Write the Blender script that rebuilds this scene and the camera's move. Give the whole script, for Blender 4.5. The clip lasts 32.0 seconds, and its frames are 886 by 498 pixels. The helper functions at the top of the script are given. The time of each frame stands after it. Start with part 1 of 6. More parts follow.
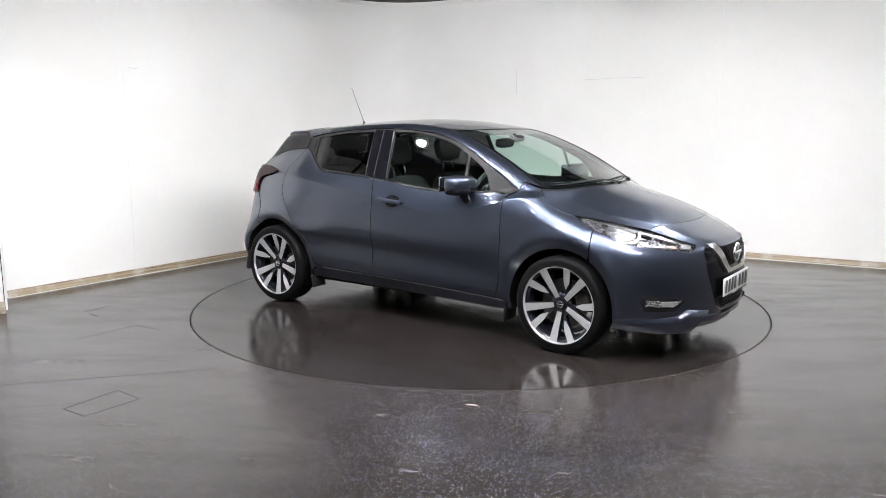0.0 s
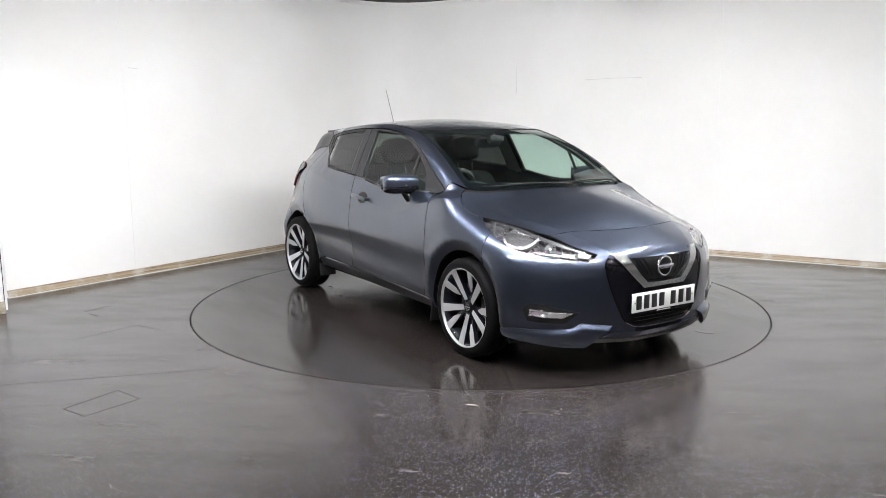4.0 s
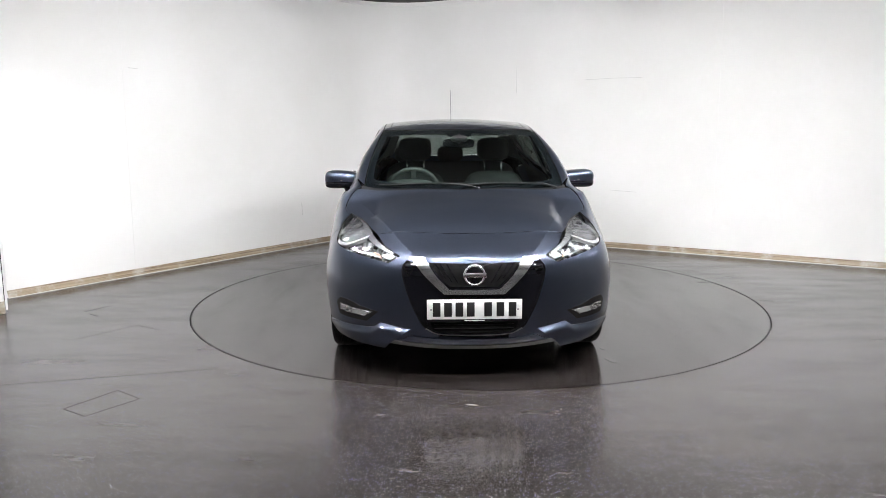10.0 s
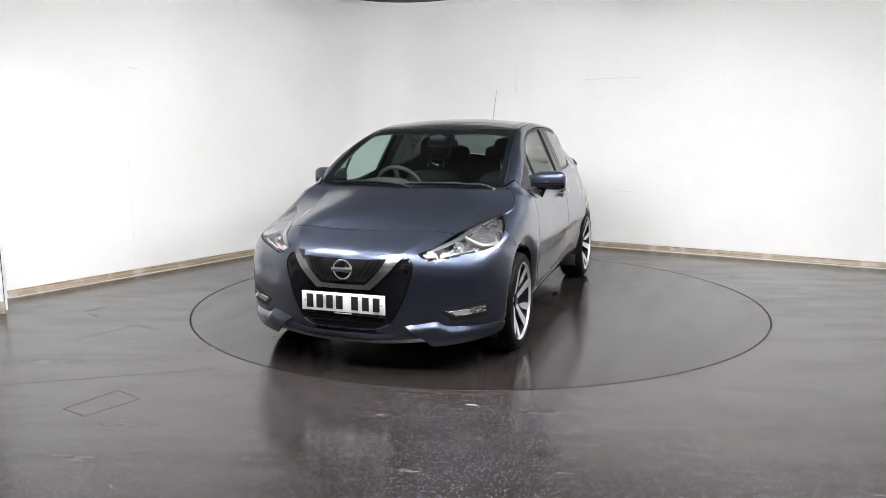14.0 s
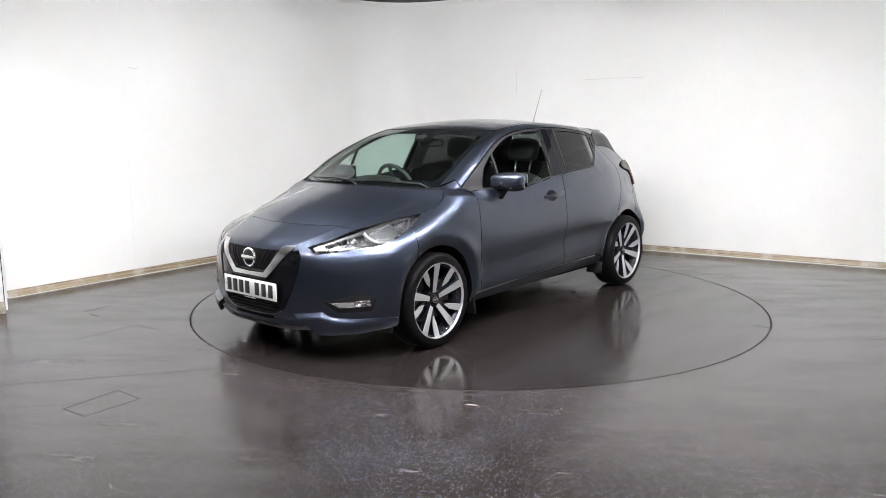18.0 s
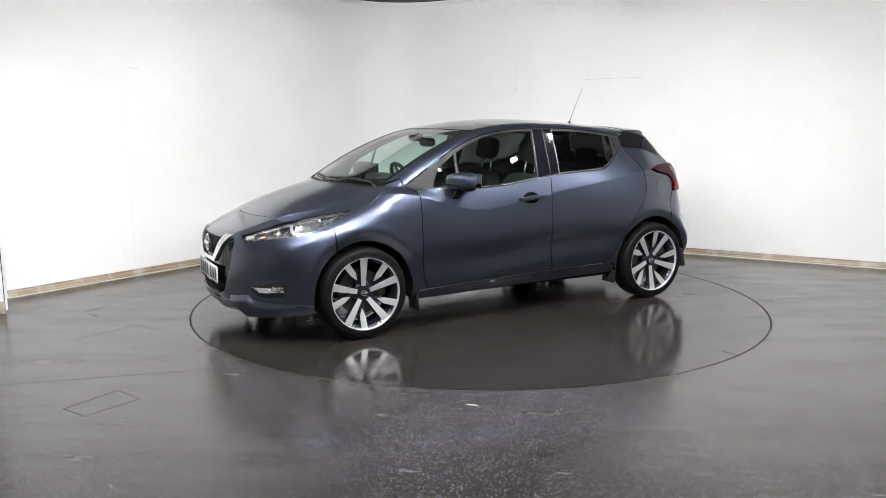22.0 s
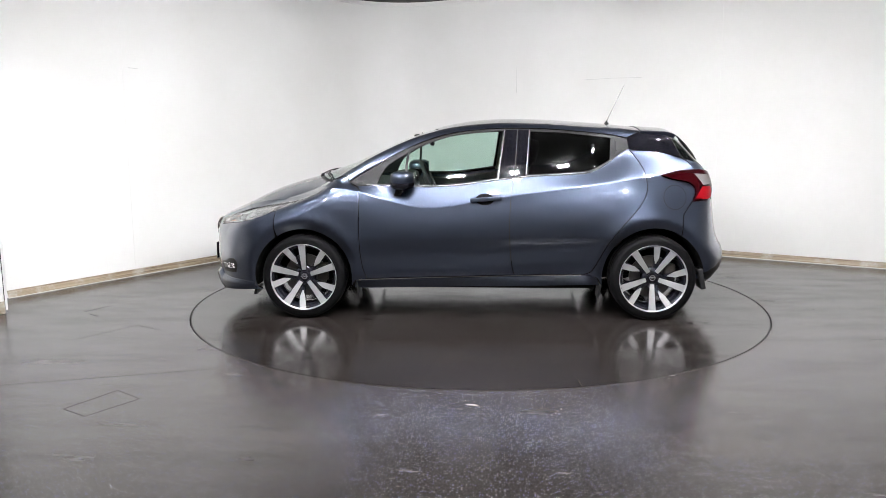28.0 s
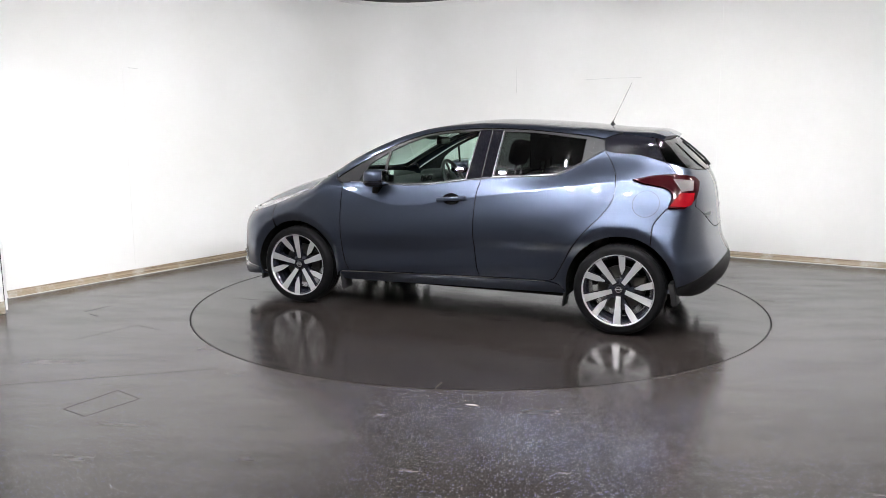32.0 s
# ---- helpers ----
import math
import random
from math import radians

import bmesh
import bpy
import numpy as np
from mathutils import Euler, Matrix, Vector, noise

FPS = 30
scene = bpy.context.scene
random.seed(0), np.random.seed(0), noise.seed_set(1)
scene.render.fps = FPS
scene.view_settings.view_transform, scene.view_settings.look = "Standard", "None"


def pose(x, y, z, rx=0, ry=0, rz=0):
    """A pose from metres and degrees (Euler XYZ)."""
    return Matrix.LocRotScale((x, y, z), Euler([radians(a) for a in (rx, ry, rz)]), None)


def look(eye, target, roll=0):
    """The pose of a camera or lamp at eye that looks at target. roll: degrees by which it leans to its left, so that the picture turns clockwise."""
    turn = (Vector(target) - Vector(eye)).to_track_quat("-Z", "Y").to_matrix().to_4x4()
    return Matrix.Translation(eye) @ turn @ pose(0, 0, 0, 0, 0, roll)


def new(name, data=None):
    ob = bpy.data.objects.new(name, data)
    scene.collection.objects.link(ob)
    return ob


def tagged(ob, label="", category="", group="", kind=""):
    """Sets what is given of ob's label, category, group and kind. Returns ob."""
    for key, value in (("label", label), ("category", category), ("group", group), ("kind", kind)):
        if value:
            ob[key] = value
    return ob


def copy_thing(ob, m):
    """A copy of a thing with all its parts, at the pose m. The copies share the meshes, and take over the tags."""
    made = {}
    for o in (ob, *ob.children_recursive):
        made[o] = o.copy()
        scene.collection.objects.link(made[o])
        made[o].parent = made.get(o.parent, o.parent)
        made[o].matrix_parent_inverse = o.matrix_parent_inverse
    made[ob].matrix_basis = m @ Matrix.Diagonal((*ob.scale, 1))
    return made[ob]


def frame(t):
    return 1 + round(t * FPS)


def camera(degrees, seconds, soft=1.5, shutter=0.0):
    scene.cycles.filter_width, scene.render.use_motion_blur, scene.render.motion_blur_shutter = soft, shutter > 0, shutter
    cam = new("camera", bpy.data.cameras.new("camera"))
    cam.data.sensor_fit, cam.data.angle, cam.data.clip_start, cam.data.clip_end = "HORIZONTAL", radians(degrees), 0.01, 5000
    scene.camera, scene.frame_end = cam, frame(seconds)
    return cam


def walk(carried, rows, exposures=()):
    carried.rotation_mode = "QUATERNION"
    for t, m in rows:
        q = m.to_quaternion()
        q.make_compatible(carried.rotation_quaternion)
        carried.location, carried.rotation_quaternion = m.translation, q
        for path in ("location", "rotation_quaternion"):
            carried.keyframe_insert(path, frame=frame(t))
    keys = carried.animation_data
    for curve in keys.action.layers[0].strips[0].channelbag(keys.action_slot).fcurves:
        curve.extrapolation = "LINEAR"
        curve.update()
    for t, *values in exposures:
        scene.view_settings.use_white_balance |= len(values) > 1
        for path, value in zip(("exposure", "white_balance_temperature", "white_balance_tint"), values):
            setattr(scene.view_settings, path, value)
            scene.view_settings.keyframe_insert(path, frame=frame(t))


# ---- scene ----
cam = camera(58.07, 32.0, soft=0.7)
EYE = Vector((0.0, -6.336, 1.438))
AIM = look(EYE, EYE + Vector((-0.04199, 0.98621, -0.16004)), -0.184)
walk(cam, [(0.0, AIM), (32.0, AIM)], [(0.0, 0.0), (32.0, 0.0)])

# ---- world and lights ----
world = bpy.data.worlds.new("world")
world.use_nodes = True
world.node_tree.nodes["Background"].inputs[0].default_value = (0.75, 0.8, 0.9, 1)
world.node_tree.nodes["Background"].inputs[1].default_value = 0.02
scene.world = world
PANEL_POWER = 1905.0


# ---- materials ----
def material(name, color, rough=0.5, metal=0.0, coat=0.0, emit=0.0, spec=0.5):
    m = bpy.data.materials.new(name)
    m.use_nodes = True
    b = m.node_tree.nodes["Principled BSDF"]
    b.inputs["Base Color"].default_value = (*color, 1)
    b.inputs["Roughness"].default_value = rough
    b.inputs["Metallic"].default_value = metal
    b.inputs["Specular IOR Level"].default_value = spec
    b.inputs["Coat Weight"].default_value = coat
    b.inputs["Coat Roughness"].default_value = 0.03
    if emit:
        b.inputs["Emission Color"].default_value = (*color, 1)
        b.inputs["Emission Strength"].default_value = emit
    return m


def node(m, kind, **values):
    n = m.node_tree.nodes.new(kind)
    for key, value in values.items():
        if key in n.inputs:
            n.inputs[key].default_value = value
    return n


def join(m, a, b):
    m.node_tree.links.new(a, b)


def bsdf(m):
    return m.node_tree.nodes["Principled BSDF"]


def coords(m):
    return node(m, "ShaderNodeTexCoord").outputs["Object"]


def ramp(m, source, stops):
    r = node(m, "ShaderNodeValToRGB")
    els = r.color_ramp.elements
    while len(els) < len(stops):
        els.new(0.5)
    for e, (at, c) in zip(els, stops):
        e.position = at
        e.color = (*c, 1) if len(c) == 3 else c
    join(m, source, r.inputs[0])
    return r.outputs[0]


def grain(m, scale, amount, low, high, bump=0.0, target="Roughness", detail=5.0):
    """Noise that varies an input between low and high, and a fine relief."""
    t = node(m, "ShaderNodeTexNoise", Scale=scale, Detail=detail)
    join(m, coords(m), t.inputs["Vector"])
    if target:
        r = node(m, "ShaderNodeMapRange")
        r.inputs["From Min"].default_value, r.inputs["From Max"].default_value = 0.3, 0.7
        r.inputs["To Min"].default_value, r.inputs["To Max"].default_value = low, high
        join(m, t.outputs[0], r.inputs[0])
        join(m, r.outputs[0], bsdf(m).inputs[target])
    if bump:
        b = node(m, "ShaderNodeBump", Strength=amount, Distance=bump)
        join(m, t.outputs[0], b.inputs["Height"])
        join(m, b.outputs[0], bsdf(m).inputs["Normal"])
    return t


def tint(m, scale, c1, c2, detail=4.0, lo=0.35, hi=0.65):
    t = node(m, "ShaderNodeTexNoise", Scale=scale, Detail=detail)
    join(m, coords(m), t.inputs["Vector"])
    join(m, ramp(m, t.outputs[0], [(lo, c1), (hi, c2)]), bsdf(m).inputs["Base Color"])


def glass_material(name, color, ior=1.45, rough=0.0):
    """A thin tinted pane: clear with a mirror gloss by Fresnel."""
    m = bpy.data.materials.new(name)
    m.use_nodes = True
    nt = m.node_tree
    nt.nodes.remove(nt.nodes["Principled BSDF"])
    out = nt.nodes["Material Output"]
    clear = node(m, "ShaderNodeBsdfTransparent")
    clear.inputs[0].default_value = (*color, 1)
    gloss = node(m, "ShaderNodeBsdfGlossy", Roughness=rough)
    gloss.inputs[0].default_value = (1, 1, 1, 1)
    f0 = ((ior - 1) / (ior + 1)) ** 2
    facing = node(m, "ShaderNodeLayerWeight", Blend=0.5)
    power = node(m, "ShaderNodeMath")
    power.operation = "POWER"
    power.inputs[1].default_value = 5.0
    join(m, facing.outputs["Facing"], power.inputs[0])
    fres = node(m, "ShaderNodeMapRange")
    fres.inputs["To Min"].default_value, fres.inputs["To Max"].default_value = f0, 1.0
    join(m, power.outputs[0], fres.inputs[0])
    mix = node(m, "ShaderNodeMixShader")
    join(m, fres.outputs[0], mix.inputs[0])
    join(m, clear.outputs[0], mix.inputs[1])
    join(m, gloss.outputs[0], mix.inputs[2])
    join(m, mix.outputs[0], out.inputs[0])
    return m


def paint_material():
    m = material("metallic_grey_blue_paint", (0.0568, 0.0695, 0.101), 0.345, 0.95, 1.0)
    b = bsdf(m)
    b.inputs["Coat IOR"].default_value = 1.65
    v = node(m, "ShaderNodeTexVoronoi", Scale=2600.0)
    join(m, coords(m), v.inputs["Vector"])
    hsv = node(m, "ShaderNodeHueSaturation")
    hsv.inputs["Color"].default_value = (0.0568, 0.0695, 0.101, 1)
    r = node(m, "ShaderNodeMapRange")
    r.inputs["To Min"].default_value, r.inputs["To Max"].default_value = 0.75, 1.3
    sep = node(m, "ShaderNodeSeparateColor")
    join(m, v.outputs["Color"], sep.inputs[0])
    join(m, sep.outputs[0], r.inputs[0])
    join(m, r.outputs[0], hsv.inputs["Value"])
    join(m, hsv.outputs[0], b.inputs["Base Color"])
    n = node(m, "ShaderNodeTexNoise", Scale=9.0, Detail=6.0)
    join(m, coords(m), n.inputs["Vector"])
    rr = node(m, "ShaderNodeMapRange")
    rr.inputs["To Min"].default_value, rr.inputs["To Max"].default_value = 0.01, 0.04
    join(m, n.outputs[0], rr.inputs[0])
    join(m, rr.outputs[0], b.inputs["Coat Roughness"])
    return m


PAINT = paint_material()
GLOSS_BLACK = material("gloss_black_plastic", (0.005, 0.005, 0.007), 0.05, spec=0.38)
BLACK = material("black_plastic", (0.012, 0.012, 0.013), 0.5, spec=0.2)
grain(BLACK, 300, 0.3, 0.42, 0.6, 0.0006)
TRIM = material("grey_black_trim", (0.018, 0.018, 0.019), 0.5, spec=0.12)
grain(TRIM, 200, 0.2, 0.32, 0.46, 0.0004)
RUBBER = material("tyre_rubber", (0.005, 0.005, 0.0055), 0.55, spec=0.06)
grain(RUBBER, 60, 0.3, 0.42, 0.68, 0.001)
CHROME = material("chrome", (0.86, 0.86, 0.86), 0.20, 1.0)
BRIGHT_LINE = material("worn_bright_trim", (0.12, 0.12, 0.125), 0.3, 1.0)
SATIN = material("satin_silver", (0.38, 0.38, 0.39), 0.32, 1.0)
MACHINED = material("machined_alloy", (0.64, 0.64, 0.65), 0.38, 0.8)
grain(MACHINED, 90, 0.1, 0.32, 0.45)
WHEEL_DARK = material("dark_wheel_paint", (0.012, 0.013, 0.020), 0.25, 0.3, 0.6)
STEEL = material("brake_steel", (0.11, 0.105, 0.10), 0.4, 0.9)
grain(STEEL, 40, 0.2, 0.3, 0.55)
RUST = material("rusty_caliper", (0.03, 0.024, 0.02), 0.75)
CLEAR = glass_material("clear_lens", (0.93, 0.94, 0.95))
GREEN_GLASS = glass_material("green_tinted_glass", (0.73, 0.86, 0.80), 1.5)
PRIVACY = glass_material("privacy_glass", (0.065, 0.068, 0.067), 1.5)
HATCH = glass_material("tinted_hatch_glass", (0.20, 0.215, 0.205), 1.5)
RED_LENS = material("red_lens", (0.15, 0.003, 0.006), 0.10, spec=0.3)
DARK_RED_LENS = material("dark_red_lens", (0.016, 0.001, 0.002), 0.08, spec=0.2)
WHITE_LENS = material("white_lens", (0.25, 0.25, 0.25), 0.22)
AMBER = material("amber_bulb", (0.42, 0.27, 0.20), 0.25)
REFLECTOR = material("lamp_reflector", (0.82, 0.82, 0.83), 0.27, 1.0)
GREY_LAMP = material("lamp_bezel_grey", (0.17, 0.17, 0.18), 0.25, 0.8)
grain(GREY_LAMP, 35, 0.5, 0.15, 0.35, 0.004)
SEAT = material("dark_seat_fabric", (0.022, 0.022, 0.023), 0.9)
grain(SEAT, 60, 0.3, 0.8, 0.98, 0.001)
CABIN = material("cabin_plastic", (0.028, 0.028, 0.029), 0.6)
grain(CABIN, 240, 0.4, 0.5, 0.7, 0.001)
LINER = material("pale_headlining", (0.24, 0.24, 0.235), 0.95)
grain(LINER, 150, 0.3, 0.9, 1.0, 0.001)
UNDER = material("underbody_black", (0.008, 0.008, 0.008), 0.8, spec=0.08)
grain(UNDER, 30, 0.4, 0.7, 0.95, 0.003)
PLATE_WHITE = material("reflective_white_plate", (0.85, 0.85, 0.84), 0.25, 0, 0.4)
INK = material("black_ink", (0.01, 0.01, 0.01), 0.4)
MIRROR = material("mirror", (0.85, 0.85, 0.85), 0.02, 1.0)


def floor_material(name, flecks=1.0, gloss=(0.11, 0.30), dark=1.0, spec=0.62):
    """Dark vinyl with a worn gloss and pale blue and white flecks."""
    m = material(name, (0.045, 0.041, 0.038), 0.2, spec=spec)
    b = bsdf(m)
    co = coords(m)
    big = node(m, "ShaderNodeTexNoise", Scale=0.9, Detail=6.0, Roughness=0.6)
    streak = node(m, "ShaderNodeTexNoise", Scale=3.5, Detail=7.0, Roughness=0.65)
    mapping = node(m, "ShaderNodeMapping")
    mapping.inputs["Scale"].default_value = (0.35, 1.2, 1)
    mapping.inputs["Rotation"].default_value = (0, 0, radians(-12))
    join(m, co, big.inputs["Vector"])
    join(m, co, mapping.inputs["Vector"])
    join(m, mapping.outputs[0], streak.inputs["Vector"])
    base = ramp(m, big.outputs[0], [(0.3, tuple(dark * c for c in (0.0235, 0.0195, 0.0175))), (0.7, tuple(dark * c for c in (0.036, 0.0300, 0.0275)))])
    vor = node(m, "ShaderNodeTexVoronoi", Scale=112.0)
    vor.voronoi_dimensions = "2D"
    join(m, co, vor.inputs["Vector"])
    near = node(m, "ShaderNodeMath")
    near.operation = "LESS_THAN"
    near.inputs[1].default_value = 0.23
    join(m, vor.outputs["Distance"], near.inputs[0])
    sep = node(m, "ShaderNodeSeparateColor")
    join(m, vor.outputs["Color"], sep.inputs[0])
    some = node(m, "ShaderNodeMath")
    some.operation = "GREATER_THAN"
    some.inputs[1].default_value = 0.82
    join(m, sep.outputs[0], some.inputs[0])
    both = node(m, "ShaderNodeMath")
    both.operation = "MULTIPLY"
    join(m, near.outputs[0], both.inputs[0])
    join(m, some.outputs[0], both.inputs[1])
    amount = node(m, "ShaderNodeMath")
    amount.operation = "MULTIPLY"
    amount.inputs[1].default_value = flecks
    join(m, both.outputs[0], amount.inputs[0])
    hue = ramp(m, sep.outputs[1], [(0.0, (0.22, 0.24, 0.70)), (0.45, (0.45, 0.48, 0.75)), (0.75, (0.62, 0.68, 0.66)), (1.0, (0.75, 0.70, 0.72))])
    mix = node(m, "ShaderNodeMix")
    mix.data_type = "RGBA"
    join(m, amount.outputs[0], mix.inputs["Factor"])
    join(m, base, mix.inputs[6])
    join(m, hue, mix.inputs[7])
    join(m, mix.outputs[2], b.inputs["Base Color"])
    rr = node(m, "ShaderNodeMapRange")
    rr.inputs["From Min"].default_value, rr.inputs["From Max"].default_value = 0.3, 0.7
    rr.inputs["To Min"].default_value, rr.inputs["To Max"].default_value = gloss
    join(m, streak.outputs[0], rr.inputs[0])
    join(m, rr.outputs[0], b.inputs["Roughness"])
    fine = node(m, "ShaderNodeTexNoise", Scale=260.0, Detail=2.0)
    join(m, co, fine.inputs["Vector"])
    bump = node(m, "ShaderNodeBump", Strength=0.12, Distance=0.0008)
    join(m, fine.outputs[0], bump.inputs["Height"])
    join(m, bump.outputs[0], b.inputs["Normal"])
    return m


FLOOR = floor_material("speckled_dark_vinyl", 0.55)
DISC = floor_material("turntable_vinyl", 0.08, (0.07, 0.25), 0.55, 0.5)
GAP = material("dark_gap", (0.006, 0.006, 0.006), 0.8)
WALL = material("white_painted_wall", (0.80, 0.80, 0.79), 0.62)
grain(WALL, 26, 0.12, 0.5, 0.7, 0.003)
tint(WALL, 0.7, (0.765, 0.762, 0.75), (0.825, 0.825, 0.82), 7.0)
CEILING = material("dark_grey_ceiling", (0.10, 0.10, 0.105), 0.8)
tint(CEILING, 1.1, (0.09, 0.09, 0.095), (0.12, 0.12, 0.125))
BACK_WALL = material("white_studio_wall", (0.70, 0.70, 0.70), 0.7)
tint(BACK_WALL, 0.8, (0.66, 0.66, 0.66), (0.74, 0.74, 0.735))
def timber_material():
    """Varnished softwood with long streaks and dark scuffs."""
    m = material("pale_varnished_timber", (0.36, 0.28, 0.19), 0.45)
    stretch = node(m, "ShaderNodeMapping")
    stretch.inputs["Scale"].default_value = (1.6, 1.6, 110.0)
    join(m, coords(m), stretch.inputs["Vector"])
    streak = node(m, "ShaderNodeTexNoise", Scale=1.0, Detail=6.0, Roughness=0.6)
    join(m, stretch.outputs[0], streak.inputs["Vector"])
    wood = ramp(m, streak.outputs[0], [(0.32, (0.13, 0.085, 0.05)), (0.48, (0.30, 0.235, 0.155)), (0.68, (0.42, 0.35, 0.26))])
    worn = node(m, "ShaderNodeTexNoise", Scale=5.0, Detail=7.0, Roughness=0.7)
    join(m, coords(m), worn.inputs["Vector"])
    mask = ramp(m, worn.outputs[0], [(0.52, (0, 0, 0)), (0.66, (0.7, 0.7, 0.7))])
    mix = node(m, "ShaderNodeMix")
    mix.data_type = "RGBA"
    join(m, mask, mix.inputs["Factor"])
    join(m, wood, mix.inputs[6])
    mix.inputs[7].default_value = (0.52, 0.49, 0.44, 1)
    join(m, mix.outputs[2], bsdf(m).inputs["Base Color"])
    return m


WOOD = timber_material()
SCUFF = material("grey_scuff", (0.45, 0.45, 0.45), 0.7)
LAMP = material("led_panel_light", (0.985, 0.975, 0.985), 0.4, emit=PANEL_POWER)
FRAME_WHITE = material("white_lamp_frame", (0.8, 0.8, 0.8), 0.4)


# ---- mesh tools ----
def link(name, mesh, mat, parent=None, label=""):
    if mat is not None and not mesh.materials:
        mesh.materials.append(mat)
    ob = new(name, mesh)
    ob.parent = parent
    if label:
        ob["label"] = label
    return ob


def part(name, bm, mat, parent=None, label="", smooth=True):
    mesh = bpy.data.meshes.new(name)
    bm.to_mesh(mesh)
    bm.free()
    if smooth:
        for poly in mesh.polygons:
            poly.use_smooth = True
    return link(name, mesh, mat, parent, label)


def sharp(ob, degrees=35):
    """Keeps edges sharper than this angle."""
    me = ob.data
    bm = bmesh.new()
    bm.from_mesh(me)
    for e in bm.edges:
        if len(e.link_faces) == 2 and e.calc_face_angle(0) > radians(degrees):
            e.smooth = False
    bm.to_mesh(me)
    bm.free()
    return ob


def box_bm(size, at=(0, 0, 0), bevel=0.0, turn=(0, 0, 0), bm=None, segments=2):
    bm = bm or bmesh.new()
    made = bmesh.ops.create_cube(bm, size=1.0)["verts"]
    bmesh.ops.scale(bm, vec=size, verts=made)
    if bevel:
        edges = list({e for v in made for e in v.link_edges})
        r = bmesh.ops.bevel(bm, geom=edges, offset=bevel, segments=segments, profile=0.5, affect="EDGES")
        made = list({v for f in r["faces"] for v in f.verts} | {v for v in made if v.is_valid})
    m = pose(*at, *turn)
    bmesh.ops.transform(bm, matrix=m, verts=made)
    return bm


def lathe_bm(profile, axis="y", steps=48, bm=None, at=(0, 0, 0)):
    """Turns (radius, height) pairs about an axis."""
    bm = bm or bmesh.new()
    rings = []
    for r, h in profile:
        ring = []
        for i in range(steps):
            a = 2 * math.pi * i / steps
            c, s = r * math.cos(a), r * math.sin(a)
            p = {"y": (c, h, s), "z": (c, s, h), "x": (h, c, s)}[axis]
            ring.append(bm.verts.new(Vector(p) + Vector(at)))
        rings.append(ring)
    for a, b in zip(rings, rings[1:]):
        for i in range(steps):
            j = (i + 1) % steps
            bm.faces.new((a[i], a[j], b[j], b[i]))
    bmesh.ops.recalc_face_normals(bm, faces=bm.faces)
    return bm


def tube_bm(points, radius, sides=8, bm=None, taper=None):
    """A round rod through points."""
    bm = bm or bmesh.new()
    pts = [Vector(p) for p in points]
    rings = []
    for i, p in enumerate(pts):
        d = (pts[min(i + 1, len(pts) - 1)] - pts[max(i - 1, 0)]).normalized()
        u = d.cross(Vector((0, 0, 1)))
        if u.length < 1e-3:
            u = d.cross(Vector((1, 0, 0)))
        u.normalize()
        v = d.cross(u)
        r = radius if taper is None else radius * (1 + (taper - 1) * i / (len(pts) - 1))
        rings.append([bm.verts.new(p + r * (math.cos(2 * math.pi * k / sides) * u + math.sin(2 * math.pi * k / sides) * v)) for k in range(sides)])
    for a, b in zip(rings, rings[1:]):
        for k in range(sides):
            bm.faces.new((a[k], a[(k + 1) % sides], b[(k + 1) % sides], b[k]))
    bm.faces.new(rings[0])
    bm.faces.new(rings[-1])
    bmesh.ops.recalc_face_normals(bm, faces=bm.faces)
    return bm


def prism_bm(outline, low, high, axis="z", bm=None, bevel=0.0):
    """A flat outline pulled from low to high along an axis."""
    bm = bm or bmesh.new()

    def put(a, b, h):
        return {"z": (a, b, h), "y": (a, h, b), "x": (h, a, b)}[axis]
    lo = [bm.verts.new(put(a, b, low)) for a, b in outline]
    hi = [bm.verts.new(put(a, b, high)) for a, b in outline]
    n = len(outline)
    faces = [bm.faces.new(lo), bm.faces.new(hi)]
    for i in range(n):
        faces.append(bm.faces.new((lo[i], lo[(i + 1) % n], hi[(i + 1) % n], hi[i])))
    bmesh.ops.recalc_face_normals(bm, faces=faces)
    if bevel:
        edges = [e for e in bm.edges if e.verts[0] in hi and e.verts[1] in hi]
        bmesh.ops.bevel(bm, geom=edges, offset=bevel, segments=2, profile=0.5, affect="EDGES")
    return bm


# ---- the room ----
CORNER = Vector((-1.128, 4.05))
LEFT_END = Vector((-3.85, -0.085))
RIGHT_END = Vector((6.6, 0.054))
CEIL = 2.87
BEND = 0.75


def bend_line():
    """The inner line of the two back walls, with their rounded corner."""
    u, v = (LEFT_END - CORNER).normalized(), (RIGHT_END - CORNER).normalized()
    half = 0.5 * u.angle(v)
    reach = BEND / math.tan(half)
    mid = CORNER + (u + v).normalized() * (BEND / math.sin(half))
    a, b = CORNER + u * reach - mid, CORNER + v * reach - mid
    start, sweep = math.atan2(a.y, a.x), a.angle_signed(b)
    n = 16
    arc_pts = [mid + Vector((BEND * math.cos(start - sweep * k / n), BEND * math.sin(start - sweep * k / n))) for k in range(n + 1)]
    return [LEFT_END] + arc_pts + [RIGHT_END]


LINE = bend_line()


def outward(pts, i):
    a, b = pts[max(i - 1, 0)], pts[min(i + 1, len(pts) - 1)]
    d = (b - a).normalized()
    return Vector((-d.y, d.x))


